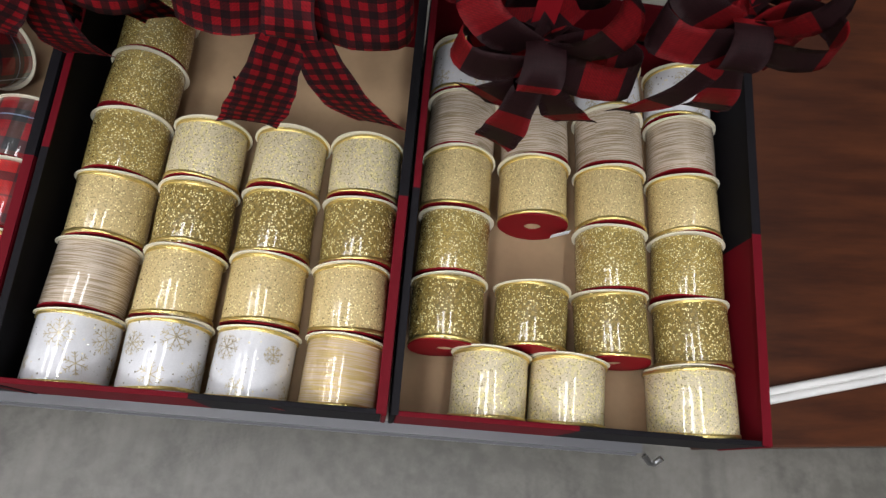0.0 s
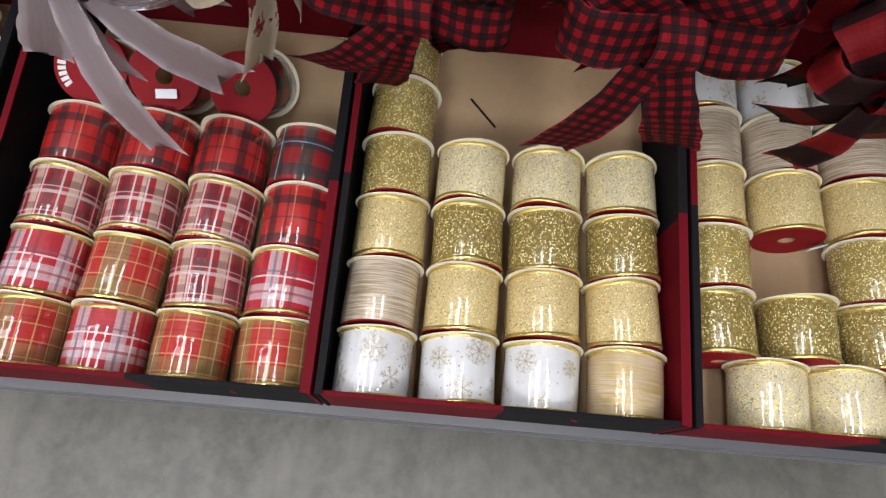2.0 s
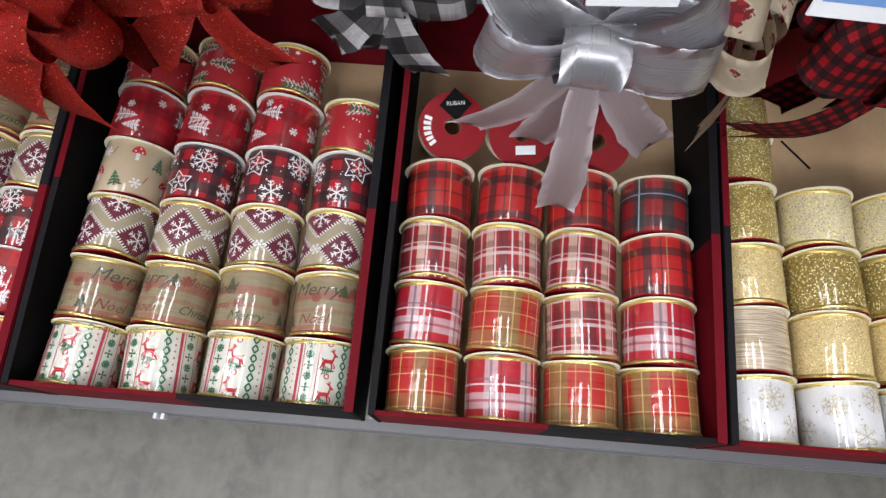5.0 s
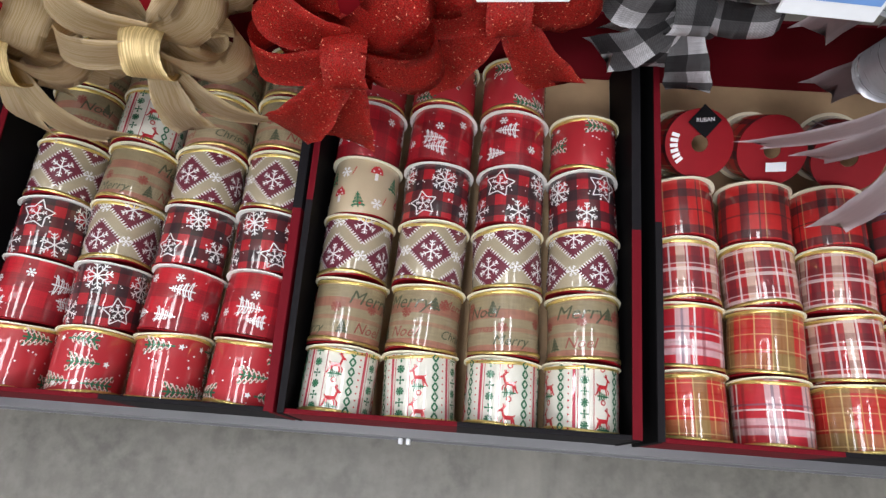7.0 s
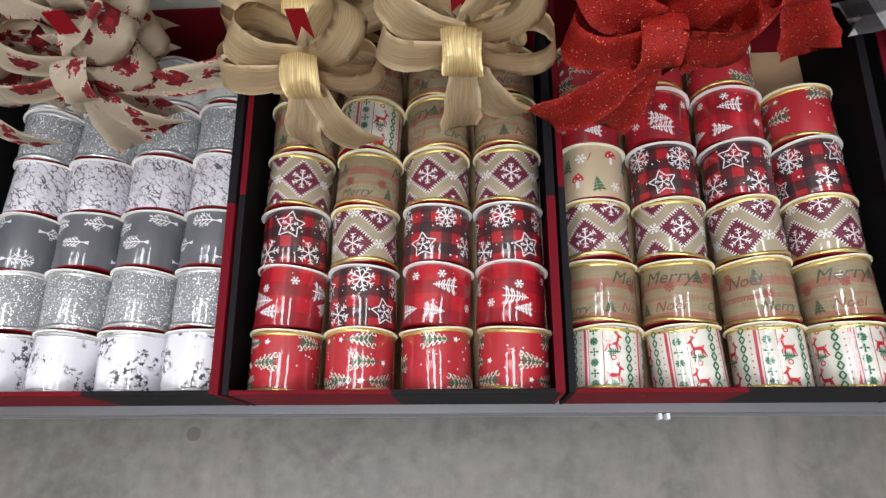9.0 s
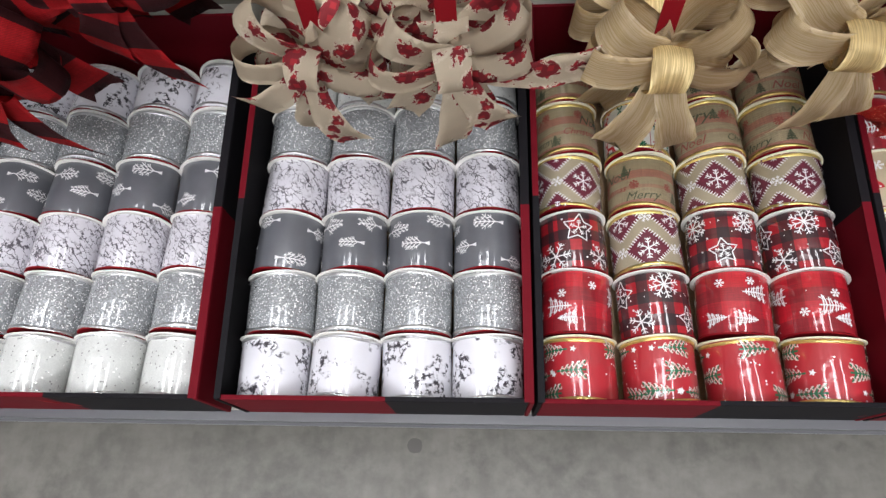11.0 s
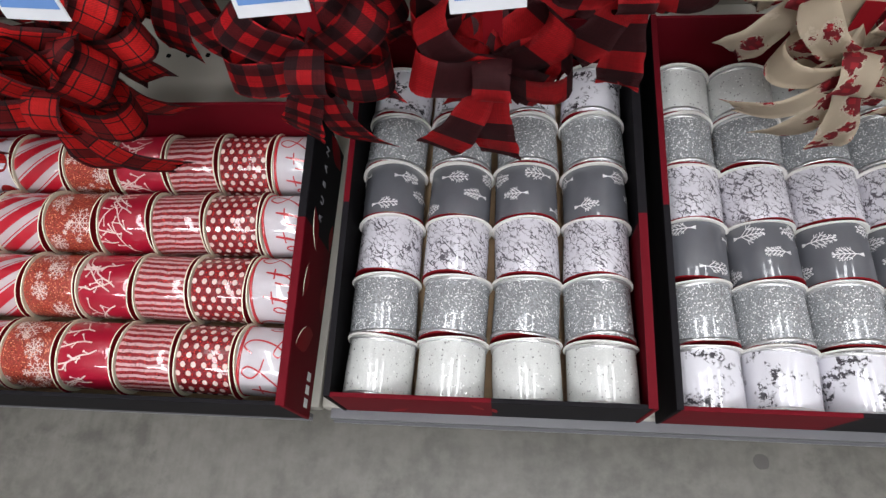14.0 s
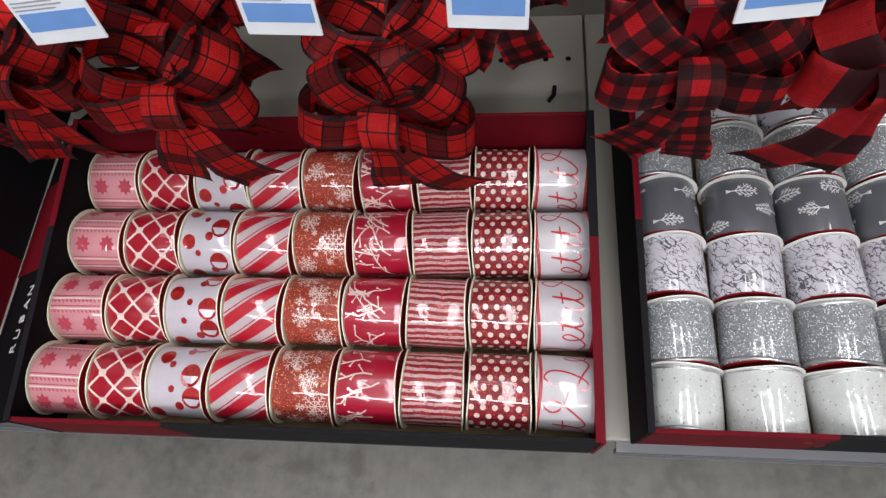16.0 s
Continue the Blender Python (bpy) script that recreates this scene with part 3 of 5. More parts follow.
for x in (-0.715, -0.722):
    box_ob("label_clip", (x, 0.052, DECK - 0.017, x + 0.0035, 0.0572, DECK - 0.006), TAG_WHITE, gondola, "small clear label clip", 0.0008)
# black discs painted in for the shade of punched holes; the deck is uncut
for i in range(24):
    if i != 12:
        bm = bmesh.new()
        bmesh.ops.create_cone(bm, cap_ends=True, segments=10, radius1=0.0032, radius2=0.0032, depth=0.001, matrix=Matrix.Translation((-1.962 + 0.0254 * i, 0.485, DECK)))
        obj("deck_hole_disc", bm, CARD_BLACK, gondola, "black disc for the shade in a punched hole")
bm = bmesh.new()
tube(bm, [(-1.706, 0.425, DECK + 0.003), (-1.700, 0.433, DECK + 0.004), (-1.699, 0.445, DECK + 0.003)], 0.0024, 6)
obj("deck_clip", bm, CARD_BLACK, gondola, "small black clip on the deck", True)

WHITE_PLASTIC = m_flat("white_plastic", (0.72, 0.71, 0.69), 0.4)
ROD_A = (0.352, 0.1038, 0.255)
# wooden board beside the shelf, and the white rod on it
cab = tagged(new("wooden_board"), "dark reddish-brown wooden board standing beside the shelf", "board")
cab.matrix_world = pose(0.375, 0.0725, 0, 0, 0, 5)
box_ob("board", (0, 0.0, 0.0, 0.9, 0.9, 0.05), WOOD, cab, "", 0.003)
rod = tagged(new("white_rod"), "white plastic-coated double rod lying across the wooden board", "rod")
for k, (r, off) in enumerate(((0.0046, 0.0), (0.0046, 0.0086))):
    bm = bmesh.new()
    tube(bm, [(0.352, ROD_A[1] + off, 0.0548), (0.45, ROD_A[1] + ROD_A[2] * 0.098 + off, 0.0548), (0.62, ROD_A[1] + ROD_A[2] * 0.268 + off, 0.0548), (0.9, ROD_A[1] + ROD_A[2] * 0.548 + off, 0.0548)], r)
    obj("bar", bm, WHITE_PLASTIC, rod, "", True)


# ---- trays ----
def tray(name, x0, x1, y1, zf=0.222, zb=0.250, y0=0.0645, skew=0.0, inner=BOARD_SIDE):
    """A printed card tray, its side walls rising to the back."""
    e = tagged(new("display_tray"), "red and black check printed cardboard display tray on the deck", "tray", "ribbon display trays")
    e.matrix_world = pose(x0, y0, DECK, 0, 0, skew)
    w, l, t = x1 - x0, y1 - y0, 0.004
    hf, hb = zf - DECK, zb - DECK
    box_ob("base", (t + 0.001, 0.009, 0.0006, w - t - 0.001, l - t - 0.001, 0.003), KRAFT, e, "brown kraft board base")

    def side(a, b, mat):
        bm = bmesh.new()
        low = [bm.verts.new(p) for p in ((a, 0, 0), (b, 0, 0), (b, l, 0), (a, l, 0))]
        top = [bm.verts.new(p) for p in ((a, 0, hf), (b, 0, hf), (b, l, hb), (a, l, hb))]
        bm.faces.new(low[::-1])
        bm.faces.new(top)
        for i in range(4):
            bm.faces.new((low[i], low[(i + 1) % 4], top[(i + 1) % 4], top[i]))
        bmesh.ops.bevel(bm, geom=list(bm.edges), offset=0.0008, segments=1, affect="EDGES")
        return obj("side_wall", bm, mat, e)

    side(0, t, CARD_BLACK)
    side(w - t, w, inner)
    for a, b in ((0.0, 0.0062), (w - 0.0082, w)):
        bm = bmesh.new()
        vs = [bm.verts.new(p) for p in ((a + 0.0004, 0.001, hf), (b - 0.0004, 0.001, hf), (b - 0.0004, l - 0.001, hb), (a + 0.0004, l - 0.001, hb))]
        f = bm.faces.new(vs)
        r = bmesh.ops.extrude_face_region(bm, geom=[f])
        bmesh.ops.translate(bm, vec=(0, 0, 0.0012), verts=[v for v in r["geom"] if isinstance(v, bmesh.types.BMVert)])
        bmesh.ops.recalc_face_normals(bm, faces=bm.faces)
        obj("rim_fold", bm, BOARD_LEFT if a == 0 else BOARD_SIDE, e, "red and black printed folded rim")
    box_ob("front_wall", (t + 0.0005, 0.0005, 0, w - t - 0.0005, 0.0045, hf - 0.001), BOARD_FRONT, e, "", 0.0008)
    box_ob("back_wall", (t + 0.0005, l - t, 0, w - t - 0.0005, l - 0.0005, hb - 0.001), BOARD_RED, e, "", 0.0008)
    return e


TRAYS = [(0.043, 0.331, 0.44), (-0.240, 0.0405, 0.44), (-0.519, -0.2425, 0.44), (-0.811, -0.530, 0.44),
         (-1.094, -0.8135, 0.44), (-1.355, -1.0965, 0.44), (-1.641, -1.3685, 0.44)]
for x0, x1, y1 in TRAYS:
    tray("display_tray", x0, x1, y1, inner=CARD_BLACK if x0 == -0.811 else BOARD_SIDE)
# made-up neighbour tray that hides the bright deck; its black sheet imitates shade
cover_tray = tray("display_tray", -2.60, -2.272, 0.50, zb=0.300)
box_ob("liner", (0.006, 0.010, 0.0032, 0.322, 0.432, 0.0042), CARD_BLACK, cover_tray, "dark sheet for shade inside the added tray")
wide = tray("display_tray", -2.175, -1.6725, 0.342, y0=0.055)


def lettering(body, size, mat, parent, m, name="lettering"):
    """Flat printed words as a mesh."""
    cu = bpy.data.curves.new(name, "FONT")
    cu.body, cu.size, cu.extrude, cu.align_x, cu.align_y = body, size, 0.0002, "CENTER", "CENTER"
    tmp = bpy.data.objects.new("lettering_curve", cu)
    me = bpy.data.meshes.new_from_object(tmp)
    bpy.data.objects.remove(tmp)
    me.materials.append(mat)
    ob = new(name, me)
    ob.parent = parent
    ob.matrix_basis = m
    return ob


# folded side flap and lettered outer wall of the wide tray, printed with the word for ribbon
def flap(m, w, letters, size, start, step, red, ink):
    f = box_ob("side_flap", (0, 0.002, -0.003, w, 0.345, 0.0), CARD_BLACK, wide, "black printed side flap with white lettering", 0.0006)
    f.matrix_basis = m
    for a, b in red:
        box_ob("red_panel", (0.0005, a, 0.0002, w - 0.0005, b, 0.0010), BOARD_RED, f, "red printed panel")
    for i, ch in enumerate(letters):
        lettering(ch, size, ink, f, m_letter(w, start + step * i))
    return f


def m_letter(w, y):
    return pose(w / 2, y, 0.0006, 0, 0, 90)


for i, ch in enumerate("RUBAN"):
    lettering(ch, 0.012, GREY_BAR, wide, pose(0.5029, 0.185 + 0.018 * i, 0.052 + 0.0013 * i, 90, 0, 90))
for k in range(3):
    box_ob("mark_bar", (0.5026, 0.008 + 0.012 * k, 0.014, 0.5029, 0.016 + 0.012 * k, 0.024), INK_WHITE, wide, "white printed mark")
left = flap(pose(-0.0915, 0, 0.004, 0, -33, 0), 0.104, "RUBAN", 0.016, 0.072, 0.015, ((0.155, 0.262),), INK_WHITE)
for k in range(4):
    box_ob("mark_bar", (0.058, 0.178 + 0.017 * k, 0.0012, 0.071, 0.187 + 0.017 * k, 0.0015), INK_WHITE, left, "white printed mark")

# ---- prints: flat figures in ribbon coordinates (metres along and across) ----
def seg(a, b, w):
    """A thin stroke as short quads."""
    a, b = Vector(a), Vector(b)
    d = b - a
    n = max(1, int(d.length / 0.006) + 1)
    s = Vector((-d.y, d.x)).normalized() * w / 2
    return [[tuple(a + d * i / n + s), tuple(a + d * i / n - s), tuple(a + d * (i + 1) / n - s), tuple(a + d * (i + 1) / n + s)] for i in range(n)]


def flake(x, y, r, w=0.0009, arms=6, turn=0.0):
    out = []
    for i in range(arms):
        a = turn + 6.28319 * i / arms
        d = Vector((math.cos(a), math.sin(a)))
        out += seg((x, y), (x + d.x * r, y + d.y * r), w)
        for f in (0.5, 0.78):
            for sgn in (-1, 1):
                q = Vector((math.cos(a + sgn * 0.9), math.sin(a + sgn * 0.9))) * r * 0.3
                p = Vector((x, y)) + d * r * f
                out += seg(p, p + q, w * 0.8)
    return out


def disc(x, y, r, n=8):
    return [[(x + r * math.cos(6.28319 * i / n), y + r * math.sin(6.28319 * i / n)) for i in range(n)]]


def ring(x, y, r, w, n=10, sy=1.0):
    p = [(x + r * math.cos(6.28319 * i / n), y + sy * r * math.sin(6.28319 * i / n)) for i in range(n + 1)]
    return [q for a, b in zip(p, p[1:]) for q in seg(a, b, w)]


def star(x, y, r, k=0.45):
    p = [(x + (r if i % 2 == 0 else r * k) * math.cos(0.628318 * i), y + (r if i % 2 == 0 else r * k) * math.sin(0.628318 * i)) for i in range(10)]
    return [[(x, y), p[i], p[(i + 1) % 10]] for i in range(10)]


def fir(x, y, h, ux=1.0, uy=0.0, tiers=5, w=0.42, pen=0.0009):
    """A fir drawn with drooping strokes, its trunk along (ux, uy)."""
    out = seg((x, y), (x + ux * h, y + uy * h), 0.0011)
    for i in range(tiers):
        f = 0.22 + 0.72 * i / tiers
        r = h * w * (1 - 0.8 * i / tiers)
        p = Vector((x + ux * h * f, y + uy * h * f))
        for sgn in (-1, 1):
            q = p + Vector((-uy * sgn, ux * sgn)) * r + Vector((ux, uy)) * r * (0.55 if pen < 0.0009 else -0.25)
            out += seg(p, q, pen)
    return out


W, C = 0.054, 0.19   # width of a ribbon, length of one turn


def words(body, size, x, y, turn=0.0, slant=0.35):
    """Printed words as flat faces round (x, y)."""
    cu = bpy.data.curves.new("words", "FONT")
    cu.body, cu.size, cu.shear, cu.resolution_u, cu.align_x, cu.align_y = body, size, slant, 2, "CENTER", "CENTER"
    tmp = bpy.data.objects.new("words_curve", cu)
    me = bpy.data.meshes.new_from_object(tmp)
    bpy.data.objects.remove(tmp)
    c_, s_ = math.cos(turn), math.sin(turn)
    out = [[(x + c_ * me.vertices[i].co.x - s_ * me.vertices[i].co.y, y + s_ * me.vertices[i].co.x + c_ * me.vertices[i].co.y) for i in p.vertices] for p in me.polygons]
    bpy.data.meshes.remove(me)
    return out


def line(points, w):
    return [q for a, b in zip(points, points[1:]) for q in seg(a, b, w)]


def curl(x, y, r, a0, turns, w, shrink=0.75, n=9):
    """A scroll that winds inwards from (x, y)."""
    cx, cy = x - r * math.cos(a0), y - r * math.sin(a0)
    return line([(cx + r * (1 - shrink * i / n) * math.cos(a0 + turns * i / n), cy + r * (1 - shrink * i / n) * math.sin(a0 + turns * i / n)) for i in range(n + 1)], w)


def scroll_tree(x, y, h, f):
    """A fir of scrolls lying along the ribbon, pointing towards f: (green strokes, pale strokes)."""
    g, p = seg((x, y), (x + f * h, y), 0.0016), []
    for i in range(5):
        px, r = x + f * h * (0.10 + 0.17 * i), h * (0.16 - 0.022 * i)
        for s_ in (-1, 1):
            tip = (px - f * r * 0.5, y + s_ * r * 2.0)
            g += seg((px + f * r * 0.7, y), tip, 0.0017 - 0.0002 * i)
            p += curl(tip[0], tip[1], r * 0.72, s_ * math.pi / 2, -s_ * f * 5.2, 0.0008)
            p += seg((px + f * r * 1.1, y + s_ * 0.0004), (tip[0] + f * r * 0.45, tip[1]), 0.0006)
    return g, p


def feather_fir(x, y, h, ux, uy):
    """A snowy fir of many short fronds, its trunk along (ux, uy)."""
    d, n_ = Vector((ux, uy)), Vector((-uy, ux))
    o = Vector((x, y))
    out = seg(o, o + d * h, 0.0012)
    for i in range(8):
        b = o + d * h * (0.16 + 0.102 * i)
        r = h * (0.40 - 0.042 * i)
        for s_ in (-1, 1):
            out += seg(b, b + n_ * s_ * r + d * r * (-0.30 if i % 2 else -0.12), 0.0010)
            out += seg(b + n_ * s_ * r * 0.6 - d * r * 0.1, b + n_ * s_ * r * 0.8 - d * r * 0.40, 0.0006)
    return out


def frost_tree(x, y, h, f, rnd):
    """A leafless tree lying along the ribbon, with a flared foot."""
    out = seg((x, y), (x + f * h, y + rnd.uniform(-0.001, 0.001)), 0.0011)
    out.append([(x - f * 0.001, y - 0.0020), (x - f * 0.001, y + 0.0020), (x + f * 0.0050, y)])
    for i in range(5):
        b = x + f * h * (0.26 + 0.155 * i)
        l = h * (0.27 - 0.038 * i) * rnd.uniform(0.7, 1.3)
        for s_ in (-1, 1):
            e = (b + f * l * 1.05, y + s_ * l)
            out += seg((b, y), e, 0.0008)
            m_ = (b + f * l * 0.60, y + s_ * l * 0.57)
            out += seg(m_, (m_[0] + f * l * 0.65, m_[1] + s_ * l * 0.05), 0.0006) + seg(m_, (m_[0] + f * l * 0.05, m_[1] + s_ * l * 0.50), 0.0006)
    return out


def stag(x, y, s_, f):
    """A leaping stag in outline blocks."""
    body = [[(-3.2, 0), (2.4, 0.4), (2.8, 2.4), (-2.6, 2.2)], [(1.6, 1.4), (2.8, 1.6), (3.6, 5.0), (2.6, 5.0)], [(2.4, 4.2), (5.0, 4.0), (4.6, 5.0), (2.8, 5.6)],
            [(-3.2, 0.8), (-2.2, 0), (-3.0, -2.0), (-4.4, -3.6), (-4.8, -3.2), (-3.8, -1.6)], [(-2.4, 0.6), (-1.4, 0), (-1.8, -2.0), (-2.4, -3.6), (-2.9, -3.5), (-2.5, -1.8)],
            [(1.0, 0.6), (2.0, 0.4), (2.6, -1.6), (2.2, -3.4), (1.6, -3.4), (1.8, -1.6)], [(1.8, 1.2), (2.6, 0.6), (4.0, -0.8), (3.8, -2.6), (3.2, -2.6), (3.2, -1.0)],
            [(-3.2, 1.4), (-2.6, 2.4), (-4.0, 3.0)]]
    out = [[(x + f * a * s_, y + b * s_) for a, b in q] for q in body]
    for dx in (0.0, 0.8):
        out += line([(x + f * (2.8 + dx) * s_, y + 5.2 * s_), (x + f * (1.6 + dx) * s_, y + 6.6 * s_), (x + f * (1.9 + dx) * s_, y + 8.2 * s_)], 0.5 * s_)
        out += seg((x + f * (1.6 + dx) * s_, y + 6.6 * s_), (x + f * (0.6 + dx) * s_, y + 7.2 * s_), 0.45 * s_)
    return out


def figures(kind, rnd):
    """The print of one turn of ribbon: (ink, polygons) pairs; x along, y across from -W/2 to W/2."""
    out = []
    R = lambda a, b: rnd.uniform(a, b)
    if kind == "white snow":
        a = []
        for i in range(10):
            x, y, r, t = i * C / 10 + R(-0.005, 0.005), (-0.014, 0.012)[i % 2] + R(-0.006, 0.006), R(0.007, 0.0115), R(0, 1)
            a += flake(x, y, r, 0.0006, (6, 8)[i % 2], t)
            for k in range(16):
                b, q = R(0, 6.28), r * R(0.2, 1.05)
                a += disc(x + q * math.cos(b), y + q * math.sin(b), R(0.0003, 0.0006), 4)
        out.append((INK_GOLD, a))
    elif kind == "buffalo snow":
        a = []
        for i in range(9):
            x, y = i * C / 9 + R(-0.003, 0.003), (-0.014, 0.012)[i % 2] + R(-0.004, 0.004)
            if i % 3 == 1:
                r, t = R(0.012, 0.015), R(0, 1)
                p = [(x + (r if k % 2 == 0 else r * 0.55) * math.cos(t + 0.628318 * k), y + (r if k % 2 == 0 else r * 0.55) * math.sin(t + 0.628318 * k)) for k in range(11)]
                a += line(p, 0.0010) + flake(x, y, r * 0.55, 0.0008, 5, t)
            else:
                a += flake(x, y, R(0.0095, 0.0145), 0.0011, (6, 8)[i % 2], R(0, 1))
        for i in range(34):
            a += disc(R(0, C), R(-0.024, 0.024), R(0.0005, 0.0012), 6)
        out.append((INK_WHITE, a))
    elif kind == "red trees":
        a = []
        for i in range(7):
            x, y = i * C / 7 + R(-0.003, 0.003), (-0.015, 0.008, -0.004)[i % 3]
            a += feather_fir(x, y, R(0.016, 0.024), (1, -1)[i % 2], R(-0.1, 0.1))
            a += flake(x + 0.014, -y + R(-0.004, 0.004), 0.0038, 0.0008)
        for i in range(14):
            a += disc(R(0, C), R(-0.024, 0.024), 0.0005, 5)
        out.append((INK_WHITE, a))
    elif kind == "red green trees":
        g, p, w = [], [], []
        for i in range(10):
            x, y, f = i * C / 10 + R(-0.002, 0.002), (-0.018, -0.001, 0.017)[i % 3] + R(-0.002, 0.002), (1, -1)[(i // 2) % 2]
            a, b = scroll_tree(x, y, 0.025, f)
            g, p = g + a, p + b
            w += star(x + f * 0.030, y, 0.0030)
        for i in range(46):
            w += disc(R(0, C), R(-0.025, 0.025), 0.0008, 6)
        out += [(INK_GREEN, g), (INK_CREAM, p), (INK_WHITE, w)]
    elif kind == "nordic":
        r, g, p = [], [], []
        n = 4
        for i in range(n):
            x, f = i * C / n, (1, -1)[i % 2]
            dy = R(-0.006, 0.006)
            for dx, ww in ((0.0015, 0.0006), (0.0335, 0.0024), (0.0365, 0.0006)):
                p += seg((x + dx, -W / 2), (x + dx, W / 2), ww)
            for y in (-0.017, 0.010):
                r += stag(x + 0.0095, y + dy, 0.00155, f)
                r += ring(x + 0.0095, y + dy + 0.0165, 0.0020, 0.0009, 8)
            for y in (-0.0265, 0.0):
                g += fir(x + 0.004, y + dy + 0.0045, 0.011, 1, 0, 5, 0.36)
            for j in range(7):
                y = -0.024 + j * 0.008
                g += line([(x + 0.0225, y - 0.0035), (x + 0.0250, y), (x + 0.0225, y + 0.0035), (x + 0.0200, y), (x + 0.0225, y - 0.0035)], 0.0014)
            for j in range(10):
                r += disc(x + 0.0290, -0.025 + j * 0.0055, 0.0009, 4)
            for j in range(6):
                g += flake(x + 0.0415, -0.022 + j * 0.009, 0.0034, 0.0008, (8, 4)[j % 2])
        out += [(INK_ROSE, p), (INK_RED, r), (INK_GREEN, g)]
    elif kind == "diamond":
        r, w = [], []
        n = 4
        up, P = rnd.choice((0.0, 0.0, 0.021)), C / 4
        hx, hy = P * 0.42, 0.0195
        cells_ = [(i * P, up) for i in range(n)] + [(i * P + P / 2, up - 2 * hy * 0.52 - hy * 0.48 - 0.001) for i in range(n)] + [(i * P + P / 2, up + 2 * hy * 0.52 + hy * 0.48 + 0.001) for i in range(n)]
        for x, y in cells_:
            for k in range(8):
                # strips that follow the curve of the roll
                a, b = -hx + 2 * hx * k / 8, -hx + 2 * hx * (k + 1) / 8
                ta, tb = hy * (1 - abs(a) / hx), hy * (1 - abs(b) / hx)
                lo, hi = -W / 2, W / 2
                q = [(x + a, y - ta), (x + b, y - tb), (x + b, y + tb), (x + a, y + ta)]
                q = [(u_, max(lo, min(hi, v_))) for u_, v_ in q]
                if max(v_ for _, v_ in q) - min(v_ for _, v_ in q) > 0.001:
                    q = [v_ for k_, v_ in enumerate(q) if v_ not in q[:k_]]
                    if len(q) > 2:
                        r.append(q)
            for sx in (-1, 1):
                for sy in (-1, 1):
                    for k in range(11):
                        t = (k + 0.5) / 11
                        px, py = x + sx * hx * t, y + sy * hy * (1 - t)
                        if abs(py) < W / 2 - 0.001:
                            w += seg((px - sx * 0.0012, py - sy * 0.0012), (px + sx * 0.0010, py + sy * 0.0010), 0.0009)
            w += [q for q in flake(x, y, 0.0098, 0.0010, 6, 0.52) if max(abs(v_) for _, v_ in q) < W / 2]
            w += [q for q in flake(x + P / 2, y, 0.0050, 0.0008, 6, 0.2) if max(abs(v_) for _, v_ in q) < W / 2]
        out += [(INK_WINE, r), (INK_WHITE, w)]
    elif kind == "script":
        dark = words("Merry", 0.017, 0.03, 0.012) + words("Christmas", 0.011, 0.085, -0.013) + words("Noel", 0.014, 0.14, 0.008) + words("Merry", 0.012, 0.165, -0.016)
        for i in range(4):
            dark += feather_fir(i * C / 4 + 0.055, (0.006, -0.020)[i % 2], 0.012, 0.0, 1.0)
        red = words("Merry", 0.012, 0.075, 0.013) + words("Noel", 0.013, 0.03, -0.014) + words("Christmas", 0.010, 0.13, -0.006)
        for i in range(6):
            red += flake(i * C / 6, R(-0.018, 0.018), 0.0045, 0.0009, 8)
        out += [(INK_FADED, red), (INK_MOSS, dark)]
    elif kind == "mushroom":
        g, r, w = [], [], []
        for i in range(6):
            x, y = i * C / 6, (0.010, -0.014)[i % 2]
            g += feather_fir(x, y - 0.008, 0.015, R(-0.2, 0.2), 1.0)
            w += flake(x + 0.016, y + R(-0.003, 0.003), 0.0050, 0.0010)
            cx, cy = x + 0.012, -y
            r.append([(cx + 0.0060 * math.cos(math.pi * k / 8), cy + 0.0075 * math.sin(math.pi * k / 8)) for k in range(9)])
            w += seg((cx, cy - 0.007), (cx, cy), 0.0030)
            for a, b in ((-0.003, 0.002), (0.001, 0.005), (0.003, 0.0015)):
                w += disc(cx + a, cy + b, 0.0009, 6)
            r += disc(R(0, C), R(-0.022, 0.022), 0.0012, 6) + line([(x + 0.022, y), (x + 0.025, y + 0.008)], 0.0008)
        out += [(INK_GREEN, g), (INK_RED, r), (INK_WHITE, w)]
    elif kind == "grey trees":
        a = []
        for i in range(8):
            f = (1, -1)[(i // 2) % 2]
            a += frost_tree(i * C / 8 - f * 0.011 + R(-0.003, 0.003), (-0.017, 0.014, -0.002, 0.019)[i % 4] + R(-0.003, 0.003), R(0.021, 0.028), f, rnd)
        out.append((INK_WHITE, [[(x, max(-W / 2 + 0.001, min(W / 2 - 0.001, y))) for x, y in q] for q in a]))
    elif kind == "pink nordic":
        a, w = [], []
        for i in range(5):
            x = i * C / 5
            for y in (-0.0135, 0.0135):
                for k in range(8):
                    t = 0.7854 * k
                    d, e = Vector((math.cos(t), math.sin(t))), Vector((-math.sin(t), math.cos(t)))
                    o = Vector((x + 0.019, y))
                    a.append([tuple(o), tuple(o + d * 0.0050 + e * 0.0021), tuple(o + d * 0.0085), tuple(o + d * 0.0050 - e * 0.0021)])
            for dx in (0.0045, 0.0335):
                w += seg((x + dx, -W / 2), (x + dx, W / 2), 0.0013)
                a += seg((x + dx + 0.0022, -W / 2), (x + dx + 0.0022, W / 2), 0.0007)
                for j in range(13):
                    a += seg((x + dx - 0.0035, -0.025 + j * 0.0042), (x + dx - 0.0015, -0.023 + j * 0.0042), 0.0011)
        out += [(INK_CREAM, w), (INK_ROSE, a)]
    elif kind == "lattice":
        a = []
        n = 8
